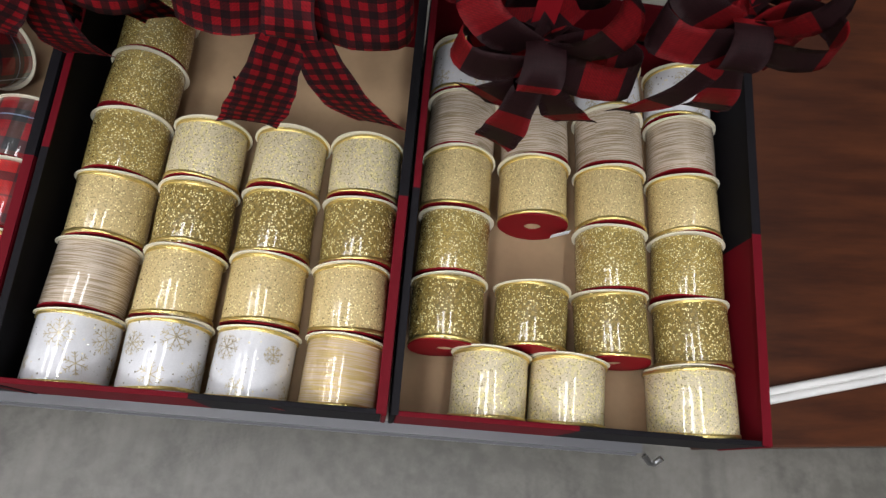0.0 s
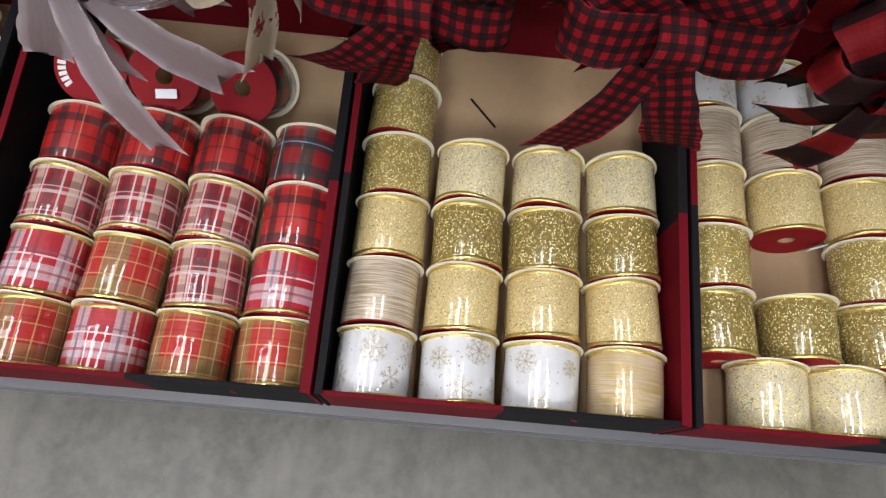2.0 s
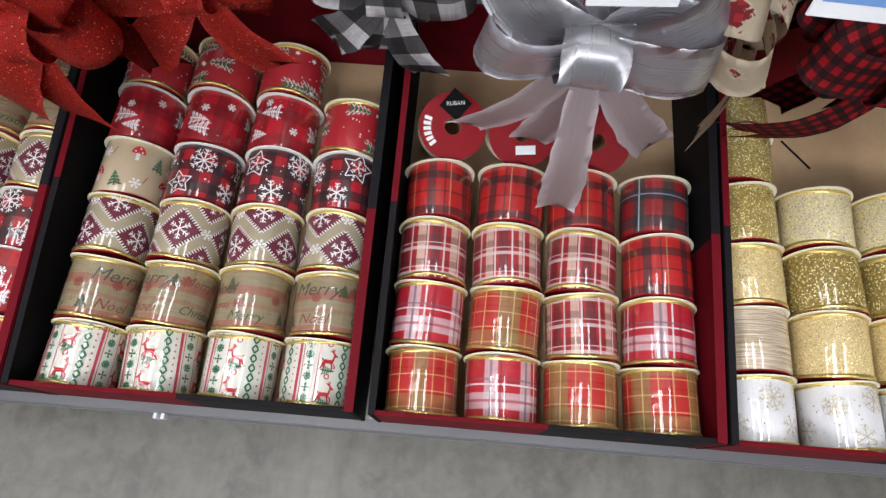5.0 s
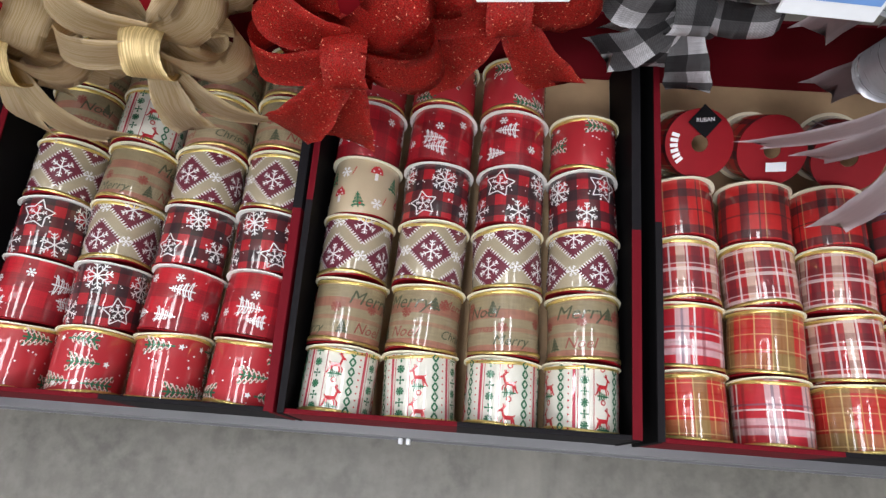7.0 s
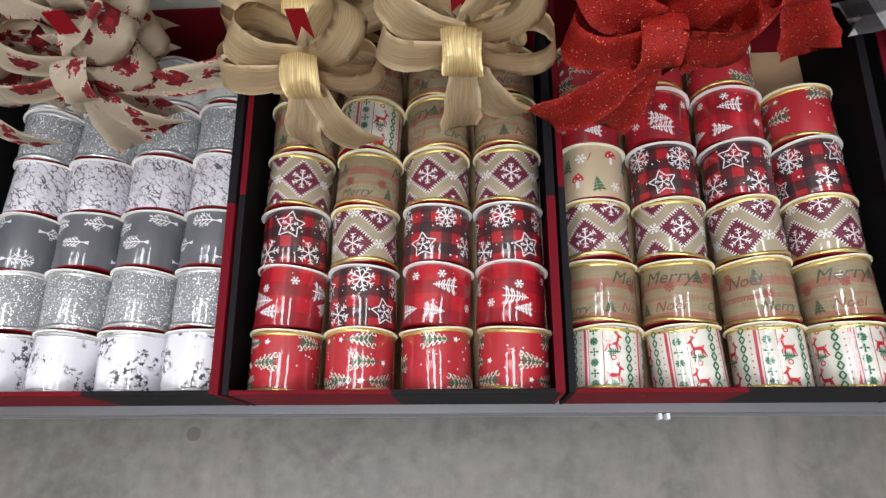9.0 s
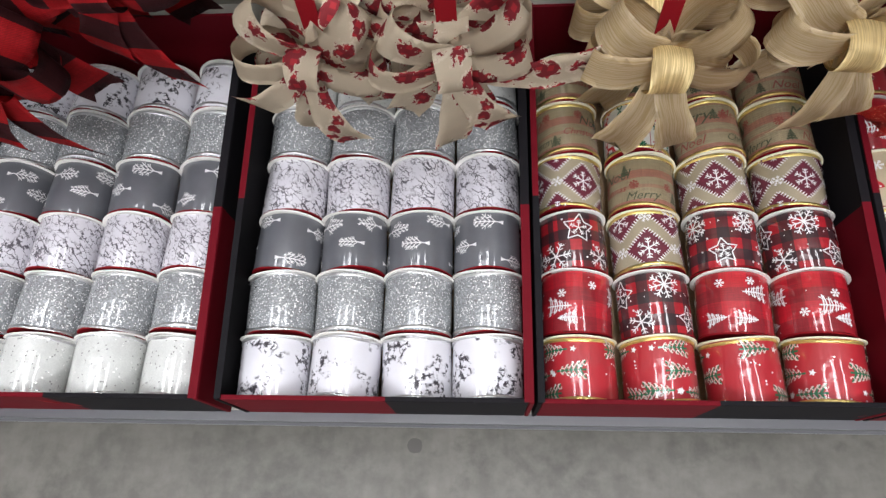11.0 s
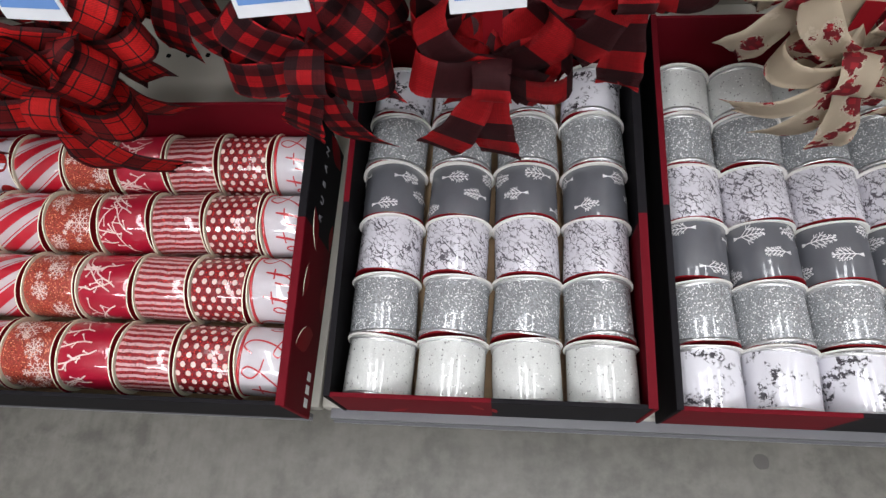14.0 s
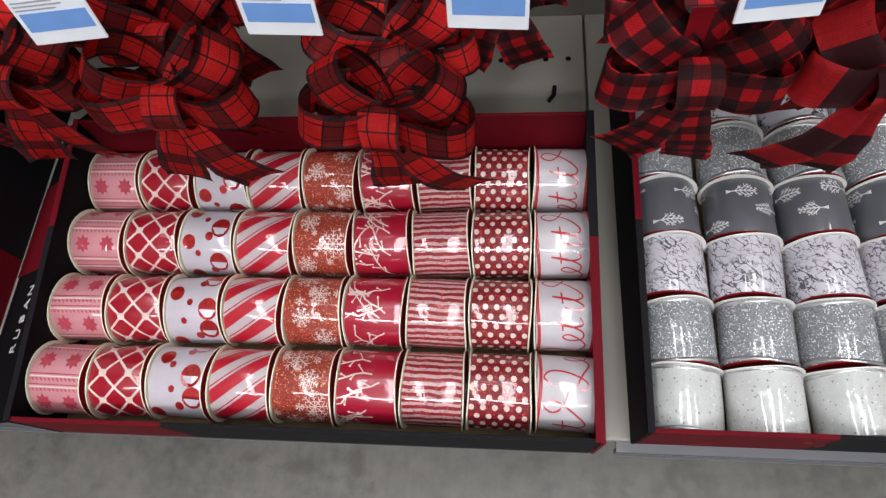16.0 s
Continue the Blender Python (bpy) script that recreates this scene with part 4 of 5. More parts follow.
        for i in range(n):
            x, h = i * C / n, C / n
            for j in (-1, 0):
                a += seg((x, j * 0.026), (x + h, j * 0.026 + 0.026), 0.0022) + seg((x, j * 0.026 + 0.026), (x + h, j * 0.026), 0.0022)
                a += line([(x + h / 2, j * 0.026 + 0.0095), (x + h / 2 + 0.0028, j * 0.026 + 0.013), (x + h / 2, j * 0.026 + 0.0165), (x + h / 2 - 0.0028, j * 0.026 + 0.013), (x + h / 2, j * 0.026 + 0.0095)], 0.0017)
        out.append((INK_CREAM, a))
    elif kind == "red dots":
        a = []
        for i in range(22):
            r = (0.0098, 0.0042, 0.0070, 0.0030)[(i * 7) % 4]
            y = (-0.016, 0.004, 0.017, -0.006)[i % 4] + R(-0.004, 0.004)
            a += disc(i * C / 22 + R(-0.002, 0.002), max(-W / 2 + r, min(W / 2 - r, y)), r, 14)
        out.append((INK_GLINT, a))
    elif kind == "copper snow":
        a = []
        for i in range(9):
            x, y, r = i * C / 9, (-0.011, 0.011)[i % 2] + R(-0.004, 0.004), R(0.008, 0.0145)
            a += flake(x, y, r, 0.0008, 8, R(0, 1)) + ring(x, y, r * 0.4, 0.0007, 8)
        for i in range(24):
            a += flake(R(0, C), R(-0.024, 0.024), R(0.0015, 0.004), 0.0006)
        out.append((INK_CREAM, [[(x, max(-W / 2 + 0.001, min(W / 2 - 0.001, y))) for x, y in q] for q in a]))
    elif kind == "branches":
        a = []
        for i in range(20):
            p = Vector((i * C / 20 + R(-0.006, 0.006), R(-0.02, 0.010)))
            d = Vector((R(-0.7, 0.7), 1)).normalized()
            for j in range(5):
                q = p + d * 0.008
                a += seg(p, q, 0.0014)
                s_ = Vector((d.y, -d.x)) * (1, -1)[j % 2]
                t = q + (d + s_).normalized() * R(0.005, 0.010)
                a += seg(q, t, 0.0010) + disc(*t, 0.0013, 5)
                p, d = q, (d + Vector((R(-0.6, 0.6), 0))).normalized()
        out.append((INK_CREAM, [[(x, max(-W / 2 + 0.001, min(W / 2 - 0.001, y))) for x, y in q] for q in a]))
    elif kind == "cream dots":
        out.append((INK_CREAM, [q for i in range(24) for j in range(5) for q in disc(i * C / 24, -0.021 + j * 0.0105 + (0.0 if i % 2 else 0.0052) - 0.002, 0.0027, 8)]))
    elif kind == "red script":
        a = []
        # two words in looped handwriting along the ribbon, and a trailing flourish
        strokes = (((-9, 9), (-4, 15), (1, 12), (2, 5), (-1, -5), (-6, -12), (-11, -10), (-8, -6), (0, -9), (8, -13), (14, -9), (18, -2), (16, 2), (13, -2), (14, -10), (20, -11), (25, -2), (27, 9)),
                   ((27, 9), (24, -4), (26, -11), (31, -9)), ((21, 2), (31, 3)), ((38, 1), (36, -9), (40, -11), (45, -3), (47, 9)), ((47, 9), (44, -5), (47, -11), (53, -8), (62, 2), (66, 11), (61, 15), (57, 9), (62, 3), (72, 0)), ((41, 2), (51, 3)))
        for i in range(2):
            for path in strokes:
                q = []
                for k in range(len(path) - 1):
                    p0, p1, p2, p3 = (Vector(path[max(0, min(len(path) - 1, k + m_))]) for m_ in (-1, 0, 1, 2))
                    for t in (0.0, 0.25, 0.5, 0.75):
                        q.append(0.5 * (2 * p1 + (p2 - p0) * t + (2 * p0 - 5 * p1 + 4 * p2 - p3) * t * t + (3 * p1 - p0 - 3 * p2 + p3) * t ** 3))
                q.append(Vector(path[-1]))
                a += line([(i * C / 2 + 0.015 + 0.00112 * v_.x, 0.0014 * v_.y) for v_ in q], 0.0015)
        out.append((INK_RED, [[(x, max(-W / 2 + 0.002, min(W / 2 - 0.002, y))) for x, y in q] for q in a]))
    return out


FOIL = {"white snow": GOLD_FOIL, "thread gold": GOLD_FOIL, "champagne swirl": GOLD_FOIL, "plaid green gold": GOLD_FOIL, "plaid pink": GOLD_FOIL, "nordic": GOLD_FOIL,
        "script": GOLD_FOIL, "diamond": GOLD_FOIL, "red green trees": GOLD_FOIL, "gold mesh": GOLD_FOIL, "tan glitter": GOLD_FOIL, "gold glitter": None, "silver": SILVER_FOIL,
        "red script": INK_RED, "birch": SILVER_FOIL, "pearl": SILVER_FOIL, "plaid cream": GOLD_FOIL}
LOOKS = {
    "gold glitter": "dense gold glitter ribbon", "gold mesh": "gold glitter mesh ribbon", "tan glitter": "tan sheer ribbon with gold glitter", "champagne swirl": "champagne ribbon with gold glitter curls",
    "white snow": "white satin ribbon with gold snowflakes", "thread": "beige ribbon with brown threads", "thread gold": "beige ribbon with gold threads", "plaid green gold": "red and green plaid ribbon with gold lines",
    "plaid pink": "red and white plaid ribbon", "plaid cream": "burgundy and cream plaid ribbon", "plaid red black": "red and black plaid ribbon", "tartan green": "dark green and red tartan ribbon",
    "nordic": "white ribbon with red deer stripes", "script": "burlap ribbon with faded script", "diamond": "burlap ribbon with burgundy snowflake diamonds", "mushroom": "beige ribbon with woodland print",
    "buffalo snow": "black and red check ribbon with white snowflakes", "red trees": "shiny red ribbon with white trees", "red green trees": "red ribbon with green trees", "birch": "white ribbon with dark specks",
    "silver": "silver glitter ribbon", "crackle": "white ribbon with dark crackle lines", "grey trees": "charcoal ribbon with white trees", "pearl": "pearl white ribbon", "pink nordic": "pink ribbon with rose stars",
    "lattice": "crimson ribbon with white lattice", "red dots": "white ribbon with red dots", "candy": "red and white candy-stripe ribbon", "copper snow": "copper red ribbon with snowflakes",
    "branches": "crimson ribbon with white branches", "pinstripe": "red and white pinstripe ribbon", "cream dots": "red ribbon with cream dots", "red script": "white ribbon with red looping lines"}


def bulge(a, y, s):
    """Uneven winding of a roll."""
    return 0.00035 * math.sin(3 * a + s) + 0.00025 * math.sin(5 * a + 2.1 * s + 60 * y)


def disc_ring(bm, y0, y1, r0, r1, n=28, inner=0, outer=1, rim=2, warp=0.0, s=0.0):
    """A card disc with a hole: faces at y0 and y1."""
    rows = [[bm.verts.new((r * math.cos(6.28319 * i / n), y + warp * (r / r1) ** 2 * math.sin(2 * 6.28319 * i / n + s), r * math.sin(6.28319 * i / n))) for i in range(n)] for r, y in ((r0, y0), (r1, y0), (r1, y1), (r0, y1))]
    for j, mi in ((0, inner), (1, rim), (2, outer), (3, rim)):
        a, b = rows[j], rows[(j + 1) % 4]
        for i in range(n):
            bm.faces.new((a[i], a[(i + 1) % n], b[(i + 1) % n], b[i])).material_index = mi


def spool(kind, radius=0.0303, width=0.0528, flange=0.0331, seed=1, axis="y"):
    """A ribbon roll between two card flanges, lying on its side; its axis runs along local y."""
    rnd = random.Random(seed)
    e = tagged(new("ribbon_spool"), "film-wrapped spool of " + LOOKS[kind], "ribbon spool", kind + " spools")
    n = 40
    bm = bmesh.new()
    uv = bm.loops.layers.uv.new("UVMap")
    h = width / 2
    prof = [(-h, radius * 0.992), (-h + 0.0008, radius), (0, radius * 1.004), (h - 0.0008, radius), (h, radius * 0.992)]
    rows = [[bm.verts.new(((r + bulge(6.28319 * i / n, y, seed)) * math.sin(6.28319 * i / n), y, (r + bulge(6.28319 * i / n, y, seed)) * math.cos(6.28319 * i / n))) for i in range(n)] for y, r in prof]
    for (ya, _), (yb, _), a, b in zip(prof, prof[1:], rows, rows[1:]):
        for i in range(n):
            f = bm.faces.new((a[i], b[i], b[(i + 1) % n], a[(i + 1) % n]))
            for lo, (u, v) in zip(f.loops, ((i, ya), (i, yb), (i + 1, yb), (i + 1, ya))):
                lo[uv].uv = (u / n * 2 * math.pi * radius * 10, v * 10)
    roll = obj("roll", bm, RIB[kind], e, LOOKS[kind], True)
    for layer, (ink, polys) in enumerate(figures(kind, rnd)):
        bm = bmesh.new()
        k = 2 * math.pi * radius / C
        for q in polys:
            vs = []
            for x, y in q:
                a = x * k / radius
                y = max(-h + 0.0005, min(h - 0.0005, y * width / W))
                out = radius * 1.004 + 0.0003 + 0.00015 * layer + bulge(a, y, seed)
                vs.append(bm.verts.new((out * math.sin(a), y, out * math.cos(a))))
            try:
                bm.faces.new(vs)
            except ValueError:
                pass
        bmesh.ops.recalc_face_normals(bm, faces=bm.faces)
        tagged(obj("print", bm, ink, roll), kind="stuff")
    # the cloth's wired edges
    if FOIL.get(kind):
        for y in (-h + 0.0018, h - 0.0018):
            bm = bmesh.new()
            disc_ring(bm, y - 0.0013, y + 0.0013, radius - 0.001, radius * 1.004 + 0.0008, n, 0, 0, 0, 0.0012, seed * 1.7 + 90 * y)
            obj("wired_edge", bm, FOIL[kind], roll, "metallic wired edge", True)
    pale = CARD_PALE if kind in ("silver", "birch", "crackle", "grey trees", "pearl", "red trees", "buffalo snow") else CARD_WHITE
    for y0, y1, a, b in ((-h - 0.0012, -h, 0, 1), (h, h + 0.0012, 1, 0)):
        bm = bmesh.new()
        near = a == 0 and width > 0.0505
        disc_ring(bm, y0, y1, 0.0075, flange - (0.0022 if near else 0.0), 32, a, b, 0 if near else 1, 0.0010, seed + 40 * y0)
        obj("flange", bm, [CARD_RED, pale], e, "card flange, red outside and cream inside")
    bm = bmesh.new()
    disc_ring(bm, -h, h, 0.0075, 0.011, 20, 0, 0, 0)
    obj("core", bm, KRAFT, e, "brown card core")
    return e


MADE = {}


def lay(kind, x, y, z=None, roll=None, rx=0.0, rz=0.0, **size):
    key = (kind, SPIN.randrange(3), tuple(sorted(size.items())))
    if z is None:
        z = DECK + 0.003 + size.get("flange", 0.0331) + 0.0002
    m = pose(x, y, z, rx, 0, rz) @ pose(0, 0, 0, 0, SPIN.uniform(0, 360) if roll is None else roll, 0)
    if key not in MADE:
        MADE[key] = spool(kind, seed=len(MADE) + 3, **size)
        MADE[key].matrix_basis = m
        return MADE[key]
    return copy_thing(MADE[key], m)


SPIN = random.Random(7)
GG, GM, TG, CS, WS, TH, TD = "gold glitter", "gold mesh", "tan glitter", "champagne swirl", "white snow", "thread", "thread gold"
PG, PP, PC, PB, PT = "plaid green gold", "plaid pink", "plaid cream", "plaid red black", "tartan green"
NO, SC, DI, MU, BS, RT, RG = "nordic", "script", "diamond", "mushroom", "buffalo snow", "red trees", "red green trees"
BI, SI, CR, GT, PE = "birch", "silver", "crackle", "grey trees", "pearl"
ROWS_OF = [
    [[None, None, None, None], [GM, GM, GM, GM], [GG, None, GG, GG], [TG, TG, TG, TG], [TH, TH, TH, TH], [WS, WS, WS, WS]],
    [[WS, WS, WS, TD], [TH, TG, TG, TG], [TG, GM, GM, GM], [GG, CS, CS, CS], [GG, None, None, None], [GG, None, None, None]],
    [[PG, PP, PG, PG], [PP, PG, PC, PP], [PC, PC, PC, PB], [PB, PB, PB, PT]],
    [[NO, NO, NO, NO], [SC, SC, SC, SC], [DI, DI, DI, DI], [MU, BS, BS, BS], [RT, RT, RT, RG], [RG, RG, RG, None]],
    [[RG, RG, RG, RG], [RT, BS, RT, RT], [BS, DI, BS, BS], [DI, SC, DI, DI], [SC, NO, SC, SC], [SC, SC, SC, SC]],
    [[BI, BI, BI, BI], [SI, SI, SI, SI], [GT, GT, GT, GT], [CR, CR, CR, CR], [SI, SI, SI, SI], [PE, PE, PE, PE]],
    [[PE, PE, PE, PE], [SI, SI, SI, SI], [CR, CR, CR, CR], [GT, GT, GT, GT], [SI, SI, SI, SI], [BI, BI, BI, BI]],
]
ROW0, ROW = 0.0945, 0.0572
for (x0, x1, y1), rows in zip(TRAYS, ROWS_OF):
    inner = x1 - x0 - 0.010
    for j, row in enumerate(rows):
        for i, kind in enumerate(row):
            if kind:
                lay(kind, x0 + 0.005 + inner * (i + 0.5) / 4 + SPIN.uniform(-0.0008, 0.0008), ROW0 + ROW * j + SPIN.uniform(-0.0006, 0.0006), rz=SPIN.uniform(-3, 3), rx=SPIN.uniform(-1.5, 1.0))
# loose front row of the last gold tray
for x, rz in ((0.120, 2.0), (0.184, 3.0)):
    lay(CS, x, ROW0 + 0.001, rz=-rz)
lay(CS, 0.286, ROW0 + 0.0005, rz=1.0, radius=0.0352, flange=0.0358)

# fallen spools with their printed flanges turned up
for x, rx, rz in ((-0.474, -62, 8), (-0.409, -58, 2), (-0.338, -50, -10)):
    e = lay(PB if x < -0.35 else PT, x, 0.337, DECK + 0.050, rx=rx, rz=rz, roll=0)
    if x < -0.45:
        for k in range(6):
            bar = box_ob("mark_bar", (-0.0016, -0.0003, -0.0034, 0.0016, 0.0003, 0.0034), INK_WHITE, e, "white printed mark")
            bar.matrix_basis = pose(0.0235 * math.cos(2.75 + 0.2 * k), -0.0282, 0.0235 * math.sin(2.75 + 0.2 * k), 0, -math.degrees(2.75 + 0.2 * k) + 90, 0)
for i, (x, y, z, rx, rz) in enumerate(((-0.405, 0.308, 0.216, 28, 6), (0.176, 0.233, 0.187, 90, 20))):
    st = box_ob("barcode_sticker", (-0.009, -0.004, 0, 0.009, 0.004, 0.0004), TAG_WHITE)
    st.matrix_basis = pose(x, y, z, rx, 0, rz)
    tagged(st, "small white barcode sticker on a red flange", "sticker")
card = tagged(new("hang_label"), "black diamond label with white lettering on a spool", "label")
card.matrix_world = pose(-0.471, 0.340, 0.2330, 28, 0, 8)
box_ob("label_card", (-0.0105, -0.0105, 0, 0.0105, 0.0105, 0.0008), CARD_BLACK, card).matrix_basis = pose(0, 0, 0, 0, 0, 45)
lettering("RUBAN", 0.0050, INK_WHITE, card, pose(0, 0.001, 0.0012))
# thin black bar laid on the base to stand for a dark slit
bm = bmesh.new()
tube(bm, [(-0.138, 0.375, DECK + 0.0042), (-0.112, 0.345, DECK + 0.0042)], 0.0011, 5)
tagged(obj("kraft_slit_bar", bm, CARD_BLACK), "thin black bar for a slit in the kraft board", "cable tie")

# the wide tray: nine ribbons, axes along the tray's front
NINE = ["pink nordic", "lattice", "red dots", "candy", "copper snow", "branches", "pinstripe", "cream dots", "red script"]
for j in range(4):
    for i, kind in enumerate(NINE):
        lay(kind, -2.144 + 0.0556 * i, 0.100 + 0.0685 * j, rz=90 + SPIN.uniform(-2, 2), radius=0.0313, flange=0.0341, width=0.0500)


# ---- bows ----
def strip(path, widths, side, uv0=0.0, vscale=10.0, cut=0.0, thick=0.0007):
    """A ribbon along path; side: its width's direction at each point. cut: depth of a swallow-tail end."""
    bm = bmesh.new()
    uv = bm.loops.layers.uv.new("UVMap")
    cols = 4
    grid, coords = [], []
    run = uv0
    for i, p in enumerate(path):
        p = Vector(p)
        if i:
            run += (p - Vector(path[i - 1])).length
        row, co = [], []
        for j in range(cols + 1):
            f = j / cols - 0.5
            q = p + Vector(side[i]) * (widths[i] * f + 0.0007 * math.sin(run * 170 + 3 * f))
            if cut and i == len(path) - 1:
                d = (Vector(path[-1]) - Vector(path[-2])).normalized()
                q = q - d * cut * (1 - 2 * abs(f))
            row.append(bm.verts.new(q))
            co.append((run * 10, f * widths[i] * vscale))
        grid.append(row)
        coords.append(co)
    for i in range(len(path) - 1):
        for j in range(cols):
            f = bm.faces.new((grid[i][j], grid[i + 1][j], grid[i + 1][j + 1], grid[i][j + 1]))
            for lo, c in zip(f.loops, (coords[i][j], coords[i + 1][j], coords[i + 1][j + 1], coords[i][j + 1])):
                lo[uv].uv = c
    bmesh.ops.solidify(bm, geom=list(bm.faces), thickness=thick)
    return bm


BOW_LABEL = {"plaid": "red and black plaid fabric bow", "buffalo": "red and black buffalo check bow", "gingham": "red and black gingham bow", "large check": "red and black large check felt bow",
             "dark check": "shade-darkened red and black check felt bow", "moose": "beige linen bow with red animal print", "gold": "metallic gold burlap bow", "red glitter": "red glitter bow", "white check": "black and white check bow", "satin": "silver pink satin bow"}


def bow(kind, seed, size=1.0, width=0.045, tails=None, lean=0.0, card=True):
    """A tied bow: open loops in pairs, a band over the knot, swallow-tailed ends. It faces local -y. tails: (along x, down, forward) of each end."""
    rnd = random.Random(seed)
    e = tagged(new("gift_bow"), BOW_LABEL[kind] + " hanging on a peg hook", "bow", kind + " bows")
    mat = BOW[kind]
    for a, l, back in ((8, 0.064, 0.0), (172, 0.064, 0.0), (42, 0.066, 0.012), (138, 0.066, 0.012), (-22, 0.048, 0.014), (202, 0.048, 0.014)):
        a = radians(a + lean + rnd.uniform(-6, 6))
        l = l * size * rnd.uniform(0.92, 1.08)
        d = Vector((math.cos(a), 0, math.sin(a)))
        n = (Vector((0, -1, 0)) + d * 0.2 + Vector((0, 0, rnd.uniform(-0.25, 0.25)))).normalized()
        s0 = d.cross(n).normalized()
        if s0.z < 0:
            s0 = -s0
        tw = rnd.uniform(-0.35, 0.35)
        full = rnd.uniform(0.28, 0.38)
        path, ws, side = [], [], []
        for i in range(21):
            t = i / 20
            b = math.sin(math.pi * t)
            path.append(d * l * b ** 1.6 + n * full * l * math.sin(2 * math.pi * t) * b ** 0.5 + Vector((0, back - 0.004 * (1 - t), 0)))
            ws.append(0.80 * width * size * (0.60 + 0.40 * min(1.0, 2.2 * b)))
            side.append((s0 + n * tw * (t - 0.5) + d * 0.25 * tw * b).normalized())
        obj("loop", strip(path, ws, side, rnd.uniform(0, 1)), BOW_PART.get((kind, "loop"), mat), e, "", True)
    for dx, dz, dy in tails or ((0.034, -0.105, 0.0), (-0.034, -0.105, 0.0)):
        dx, dz = dx * size + rnd.uniform(-0.006, 0.006), dz * size * rnd.uniform(0.95, 1.05)
        end = Vector((dx, -dy, dz))
        a = math.atan2(dz, dx)
        s0 = Vector((math.sin(a), 0, -math.cos(a)))
        wob, tw = rnd.uniform(0.008, 0.016), rnd.uniform(-0.45, 0.45)
        path, ws, side = [], [], []
        for i in range(15):
            t = i / 14
            path.append(end * t + Vector((0, -wob * math.sin(3.4 * t) - 0.004, 0)) + s0 * 0.006 * math.sin(3 * t) * tw)
            ws.append((0.62 if kind == "satin" else 0.92) * width * size * (0.50 + 0.50 * min(1, 1.5 * t)))
            side.append((s0 + Vector((0, tw * t, 0))).normalized())
        obj("tail", strip(path, ws, side, rnd.uniform(0, 1), cut=0.020 * size), BOW_PART.get((kind, "tail"), mat), e, "", True)
    path, ws, side = [], [], []
    for i in range(13):
        a = math.pi * (-0.6 + 1.2 * i / 12)
        path.append((0, -0.019 * size * math.cos(a) - 0.005, 0.0185 * size * math.sin(a)))
        ws.append((0.036 if kind == "satin" else 0.029) * size)
        side.append((math.cos(radians(lean)), 0, math.sin(radians(lean))))
    obj("knot", strip(path, ws, side, rnd.uniform(0, 1)), BOW_PART.get((kind, "knot"), mat), e, "", True)
    if not card:
        return e
    if kind != "plaid":
        box_ob("header_card", (-0.007, 0.020, -0.01, 0.007, 0.0208, 0.038), CARD_RED, e, "red printed header card")
        return e
    head = box_ob("header_card", (0.004, 0.020, 0.088, 0.040, 0.0208, 0.125), CARD_BLACK, e, "black printed header card")
    for k, word in enumerate(("BOUCLES", "BUFFALO", "CLASSIQUE")):
        lettering(word, 0.0062, INK_WHITE, head, pose(0.022, 0.0194, 0.116 - 0.008 * k, 90, 0, 0))
    return e


def price_hook(x, y, z, tag=True, tilt=-35.0):
    """A wire peg hook out of the back panel, with its price ticket on the end."""
    e = tagged(new("peg_hook"), "zinc wire peg hook with a white and blue price ticket" if tag else "zinc wire peg hook on the back panel", "peg hook", "peg hooks")
    e.location = (x, BACK, z)
    bm = bmesh.new()
    tube(bm, [(0, 0.0, 0), (0, y - BACK + 0.02, 0), (0, y - BACK + 0.006, 0.004), (0, y - BACK, 0.014)], 0.0022)
    obj("wire", bm, STEEL, e, "", True)
    if tag:
        bm = bmesh.new()
        box(bm, -0.0205, -0.0008, -0.030, 0.0205, 0.0008, 0.0)
        bmesh.ops.bevel(bm, geom=list(bm.edges), offset=0.0005, segments=1, affect="EDGES")
        t = obj("price_ticket", bm, TAG_WHITE, e, "white paper price ticket")
        t.matrix_basis = pose(0, y - BACK - 0.0025, 0.016, tilt, 0, SPIN.uniform(-6, 6))
        box_ob("blue_band", (-0.0175, -0.0013, -0.0215, 0.0185, -0.0009, -0.0105), TAG_BLUE, t, "blue price band")
        for k in range(3):
            box_ob("text_bar", (-0.018, -0.0013, -0.0045 - 0.0022 * k, 0.004 + 0.004 * (k % 2), -0.0009, -0.0037 - 0.0022 * k), GREY_BAR, t)
    return e


FIRST = {}


def hang(kind, x, y, z, n=5, step=0.050, size=0.95, rz=0.0, width=0.043, tails=None, spread=0.014, lean=0.0, aside=0.0):
    """A hook with n bows one behind the other; x, y, z: the knot of the one in front, which has its own fall of ends."""
    rnd = random.Random(int(abs(x) * 1000) + 5)
    price_hook(x + aside, 0.236, 0.497 if x < -1.45 else 0.512, True, -11.0)
    for i in range(n):
        if i == 0:
            bow(kind, int(abs(x) * 1000), size, width, tails, lean).matrix_basis = pose(x, y, z, -4, 0, rz)
            continue
        key = (kind, i % 2, size, width)
        m = pose(x + rnd.uniform(-spread, spread), y + step * i, z + rnd.uniform(0.0, 0.022), rnd.uniform(-8, 4), rnd.uniform(-9, 9), rz + rnd.uniform(-12, 12))
        if key not in FIRST:
            FIRST[key] = bow(kind, len(FIRST) + 11, size, width, card=False)
            FIRST[key].matrix_basis = m
        else:
            copy_thing(FIRST[key], m)


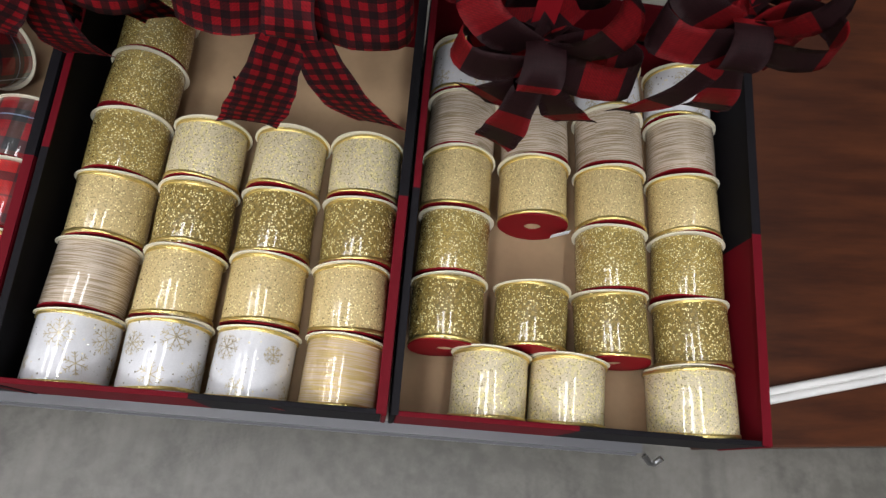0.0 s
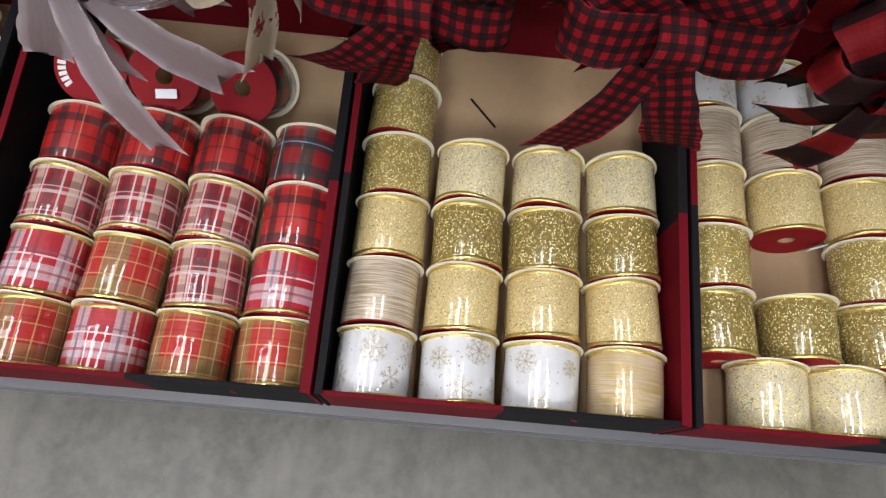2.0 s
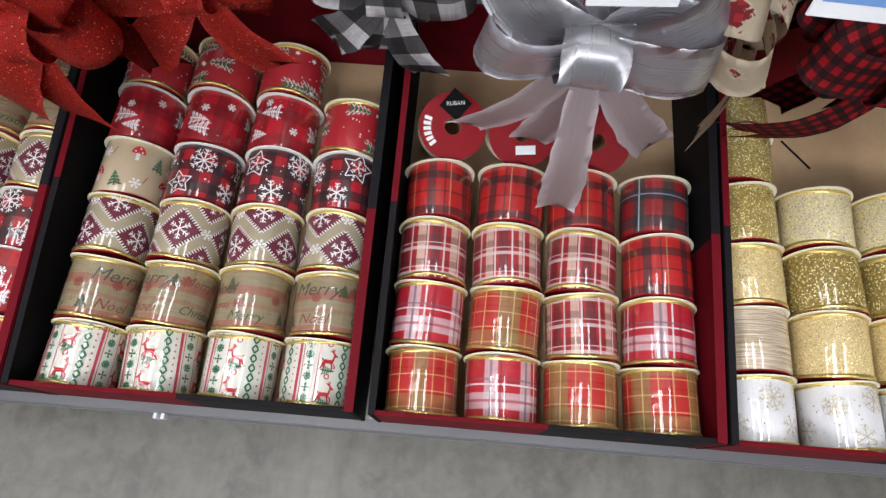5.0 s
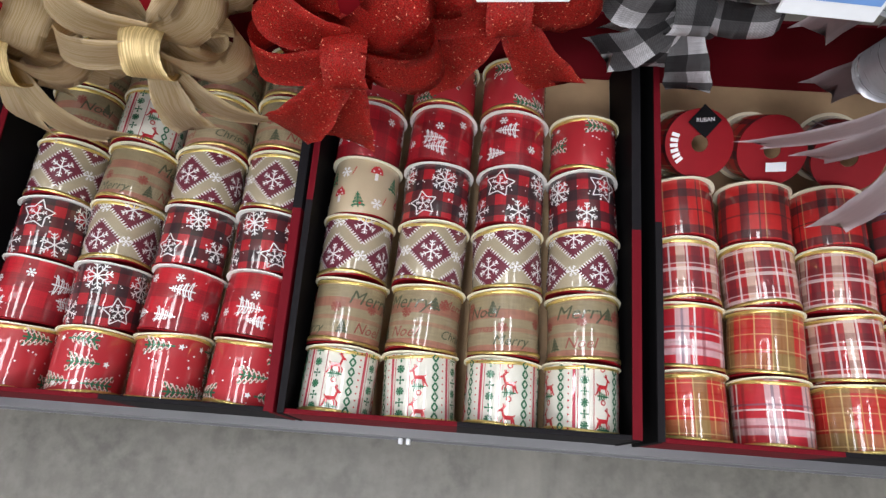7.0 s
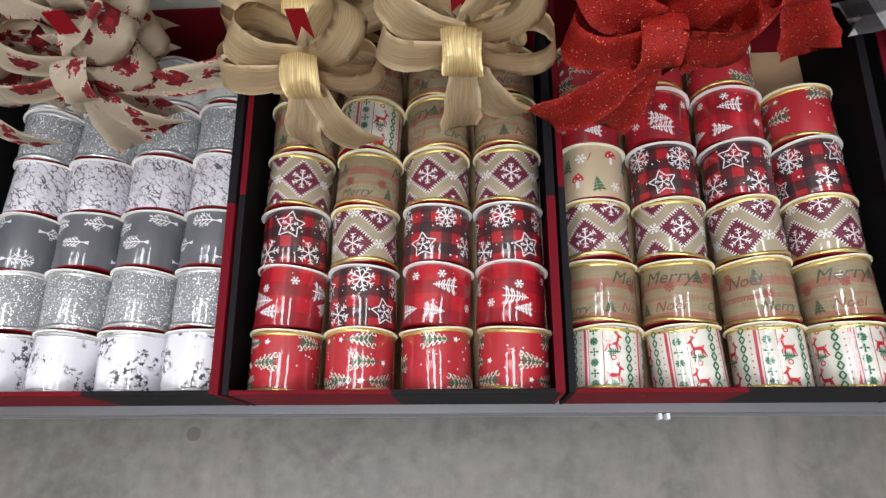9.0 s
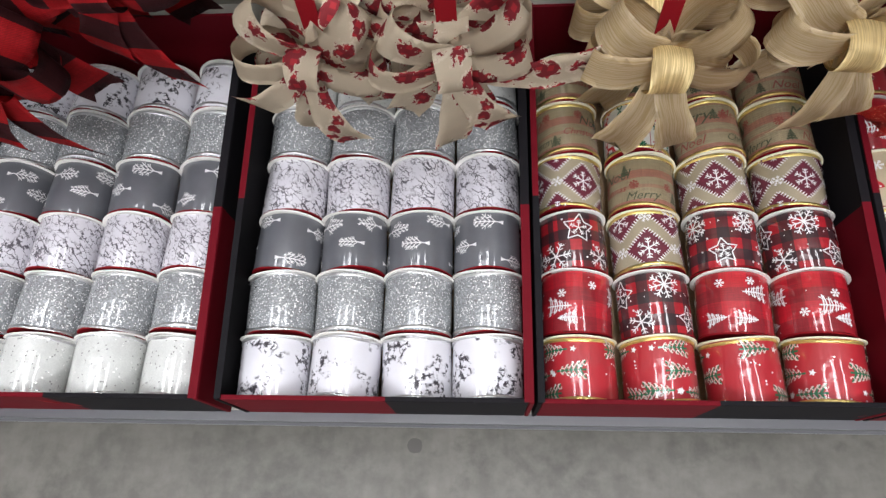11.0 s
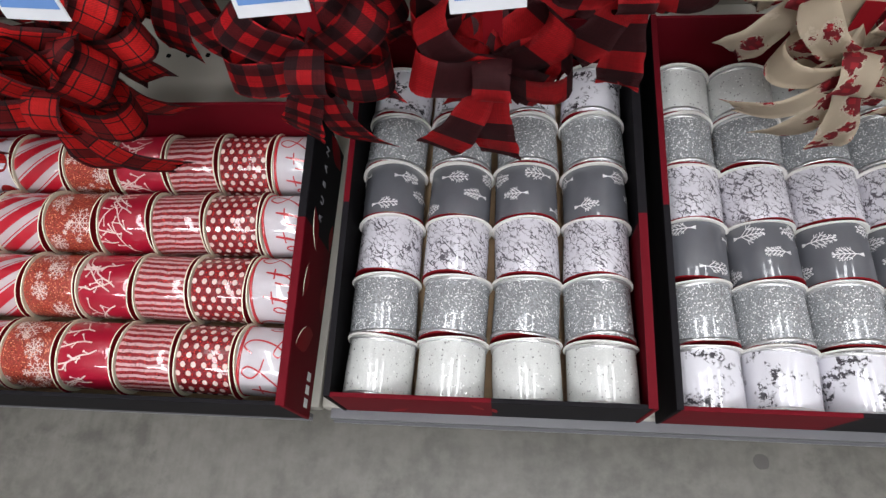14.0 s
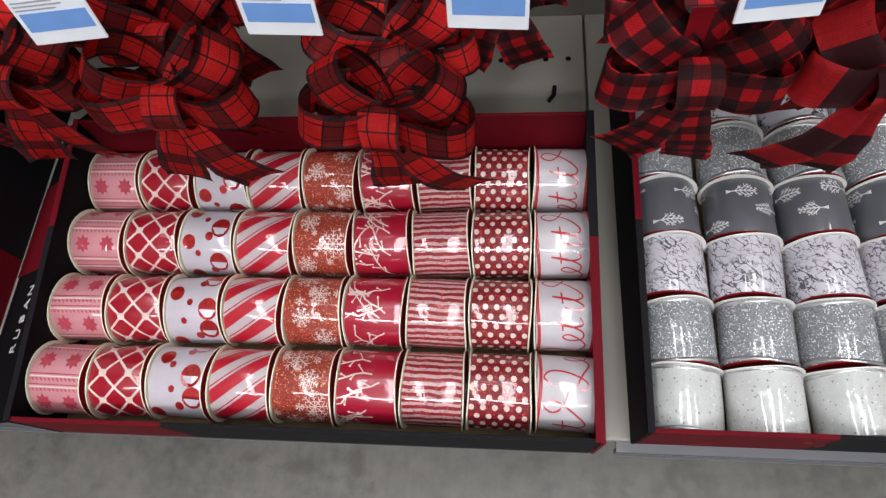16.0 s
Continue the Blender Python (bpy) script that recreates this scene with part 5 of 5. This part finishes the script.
hang("gingham", -2.225, 0.312, 0.365, 4)
hang("plaid", -2.115, 0.282, 0.385)
hang("plaid", -1.985, 0.262, 0.385)
hang("plaid", -1.836, 0.254, 0.366, tails=((-0.006, -0.125, -0.02), (0.068, -0.090, 0.0)), lean=-8, aside=-0.028)
hang("buffalo", -1.758, 0.365, 0.395, 4, 0.04)
hang("buffalo", -1.630, 0.268, 0.390, tails=((-0.040, -0.105, -0.02), (0.024, -0.135, -0.03)), aside=0.010)
hang("large check", -1.503, 0.278, 0.370, tails=((-0.055, -0.112, -0.01), (0.004, -0.135, -0.02)), lean=-6)
hang("large check", -1.405, 0.325, 0.405, tails=((0.010, -0.140, -0.02), (-0.040, -0.10, -0.02)))
hang("moose", -1.258, 0.277, 0.372, 7, 0.032, 0.84, -8.0, 0.038, ((-0.028, -0.130, -0.02), (0.030, -0.105, 0.0), (-0.080, -0.060, 0.0)), 0.03)
hang("moose", -1.157, 0.268, 0.380, 7, 0.032, 0.84, 8.0, 0.038, ((-0.014, -0.110, 0.0), (0.045, -0.085, 0.0), (0.115, -0.020, 0.0)), 0.03)
hang("gold", -1.006, 0.286, 0.352, width=0.038, tails=((-0.030, -0.106, 0.0), (0.034, -0.108, 0.0)))
hang("gold", -0.889, 0.284, 0.375, width=0.038, tails=((-0.012, -0.105, 0.0), (0.046, -0.112, -0.02)), lean=-5)
hang("red glitter", -0.757, 0.284, 0.378, 4, 0.055, 1.0, 0.0, 0.047, ((-0.075, -0.112, -0.01), (-0.020, -0.125, -0.01)), lean=4)
hang("red glitter", -0.655, 0.332, 0.378, 4, 0.055, 1.0, 0.0, 0.047, ((-0.065, -0.085, 0.0), (0.045, -0.085, 0.0)), lean=8)
hang("white check", -0.525, 0.362, 0.350, 4, tails=((-0.020, -0.075, 0.0), (0.030, -0.105, 0.0), (-0.060, -0.060, 0.0)))
hang("satin", -0.389, 0.268, 0.418, 4, 0.055, 1.08, 0.0, 0.048, ((-0.064, -0.125, -0.03), (0.012, -0.165, 0.012), (0.070, -0.110, -0.015), (-0.020, -0.135, -0.03)), lean=-6)
hang("moose", -0.292, 0.305, 0.415, 2, 0.05, 0.95, 70.0, 0.038)
hang("gingham", -0.190, 0.288, 0.385, 4, tails=((-0.034, -0.158, -0.047), (-0.078, -0.088, -0.01)), lean=-6)
hang("gingham", -0.035, 0.272, 0.398, 4, 0.05, 1.0, 0.0, 0.047, ((-0.050, -0.135, 0.0), (0.045, -0.130, -0.01)))
hang("dark check", 0.108, 0.264, 0.382, 5, 0.045, 0.86, 0.0, 0.038, ((-0.016, -0.135, -0.012), (-0.036, -0.095, -0.035), (0.055, -0.095, -0.02)))
hang("dark check", 0.228, 0.290, 0.392, 5, 0.045, 0.86, 0.0, 0.038, ((-0.050, -0.100, 0.0), (0.030, -0.11, -0.02)))
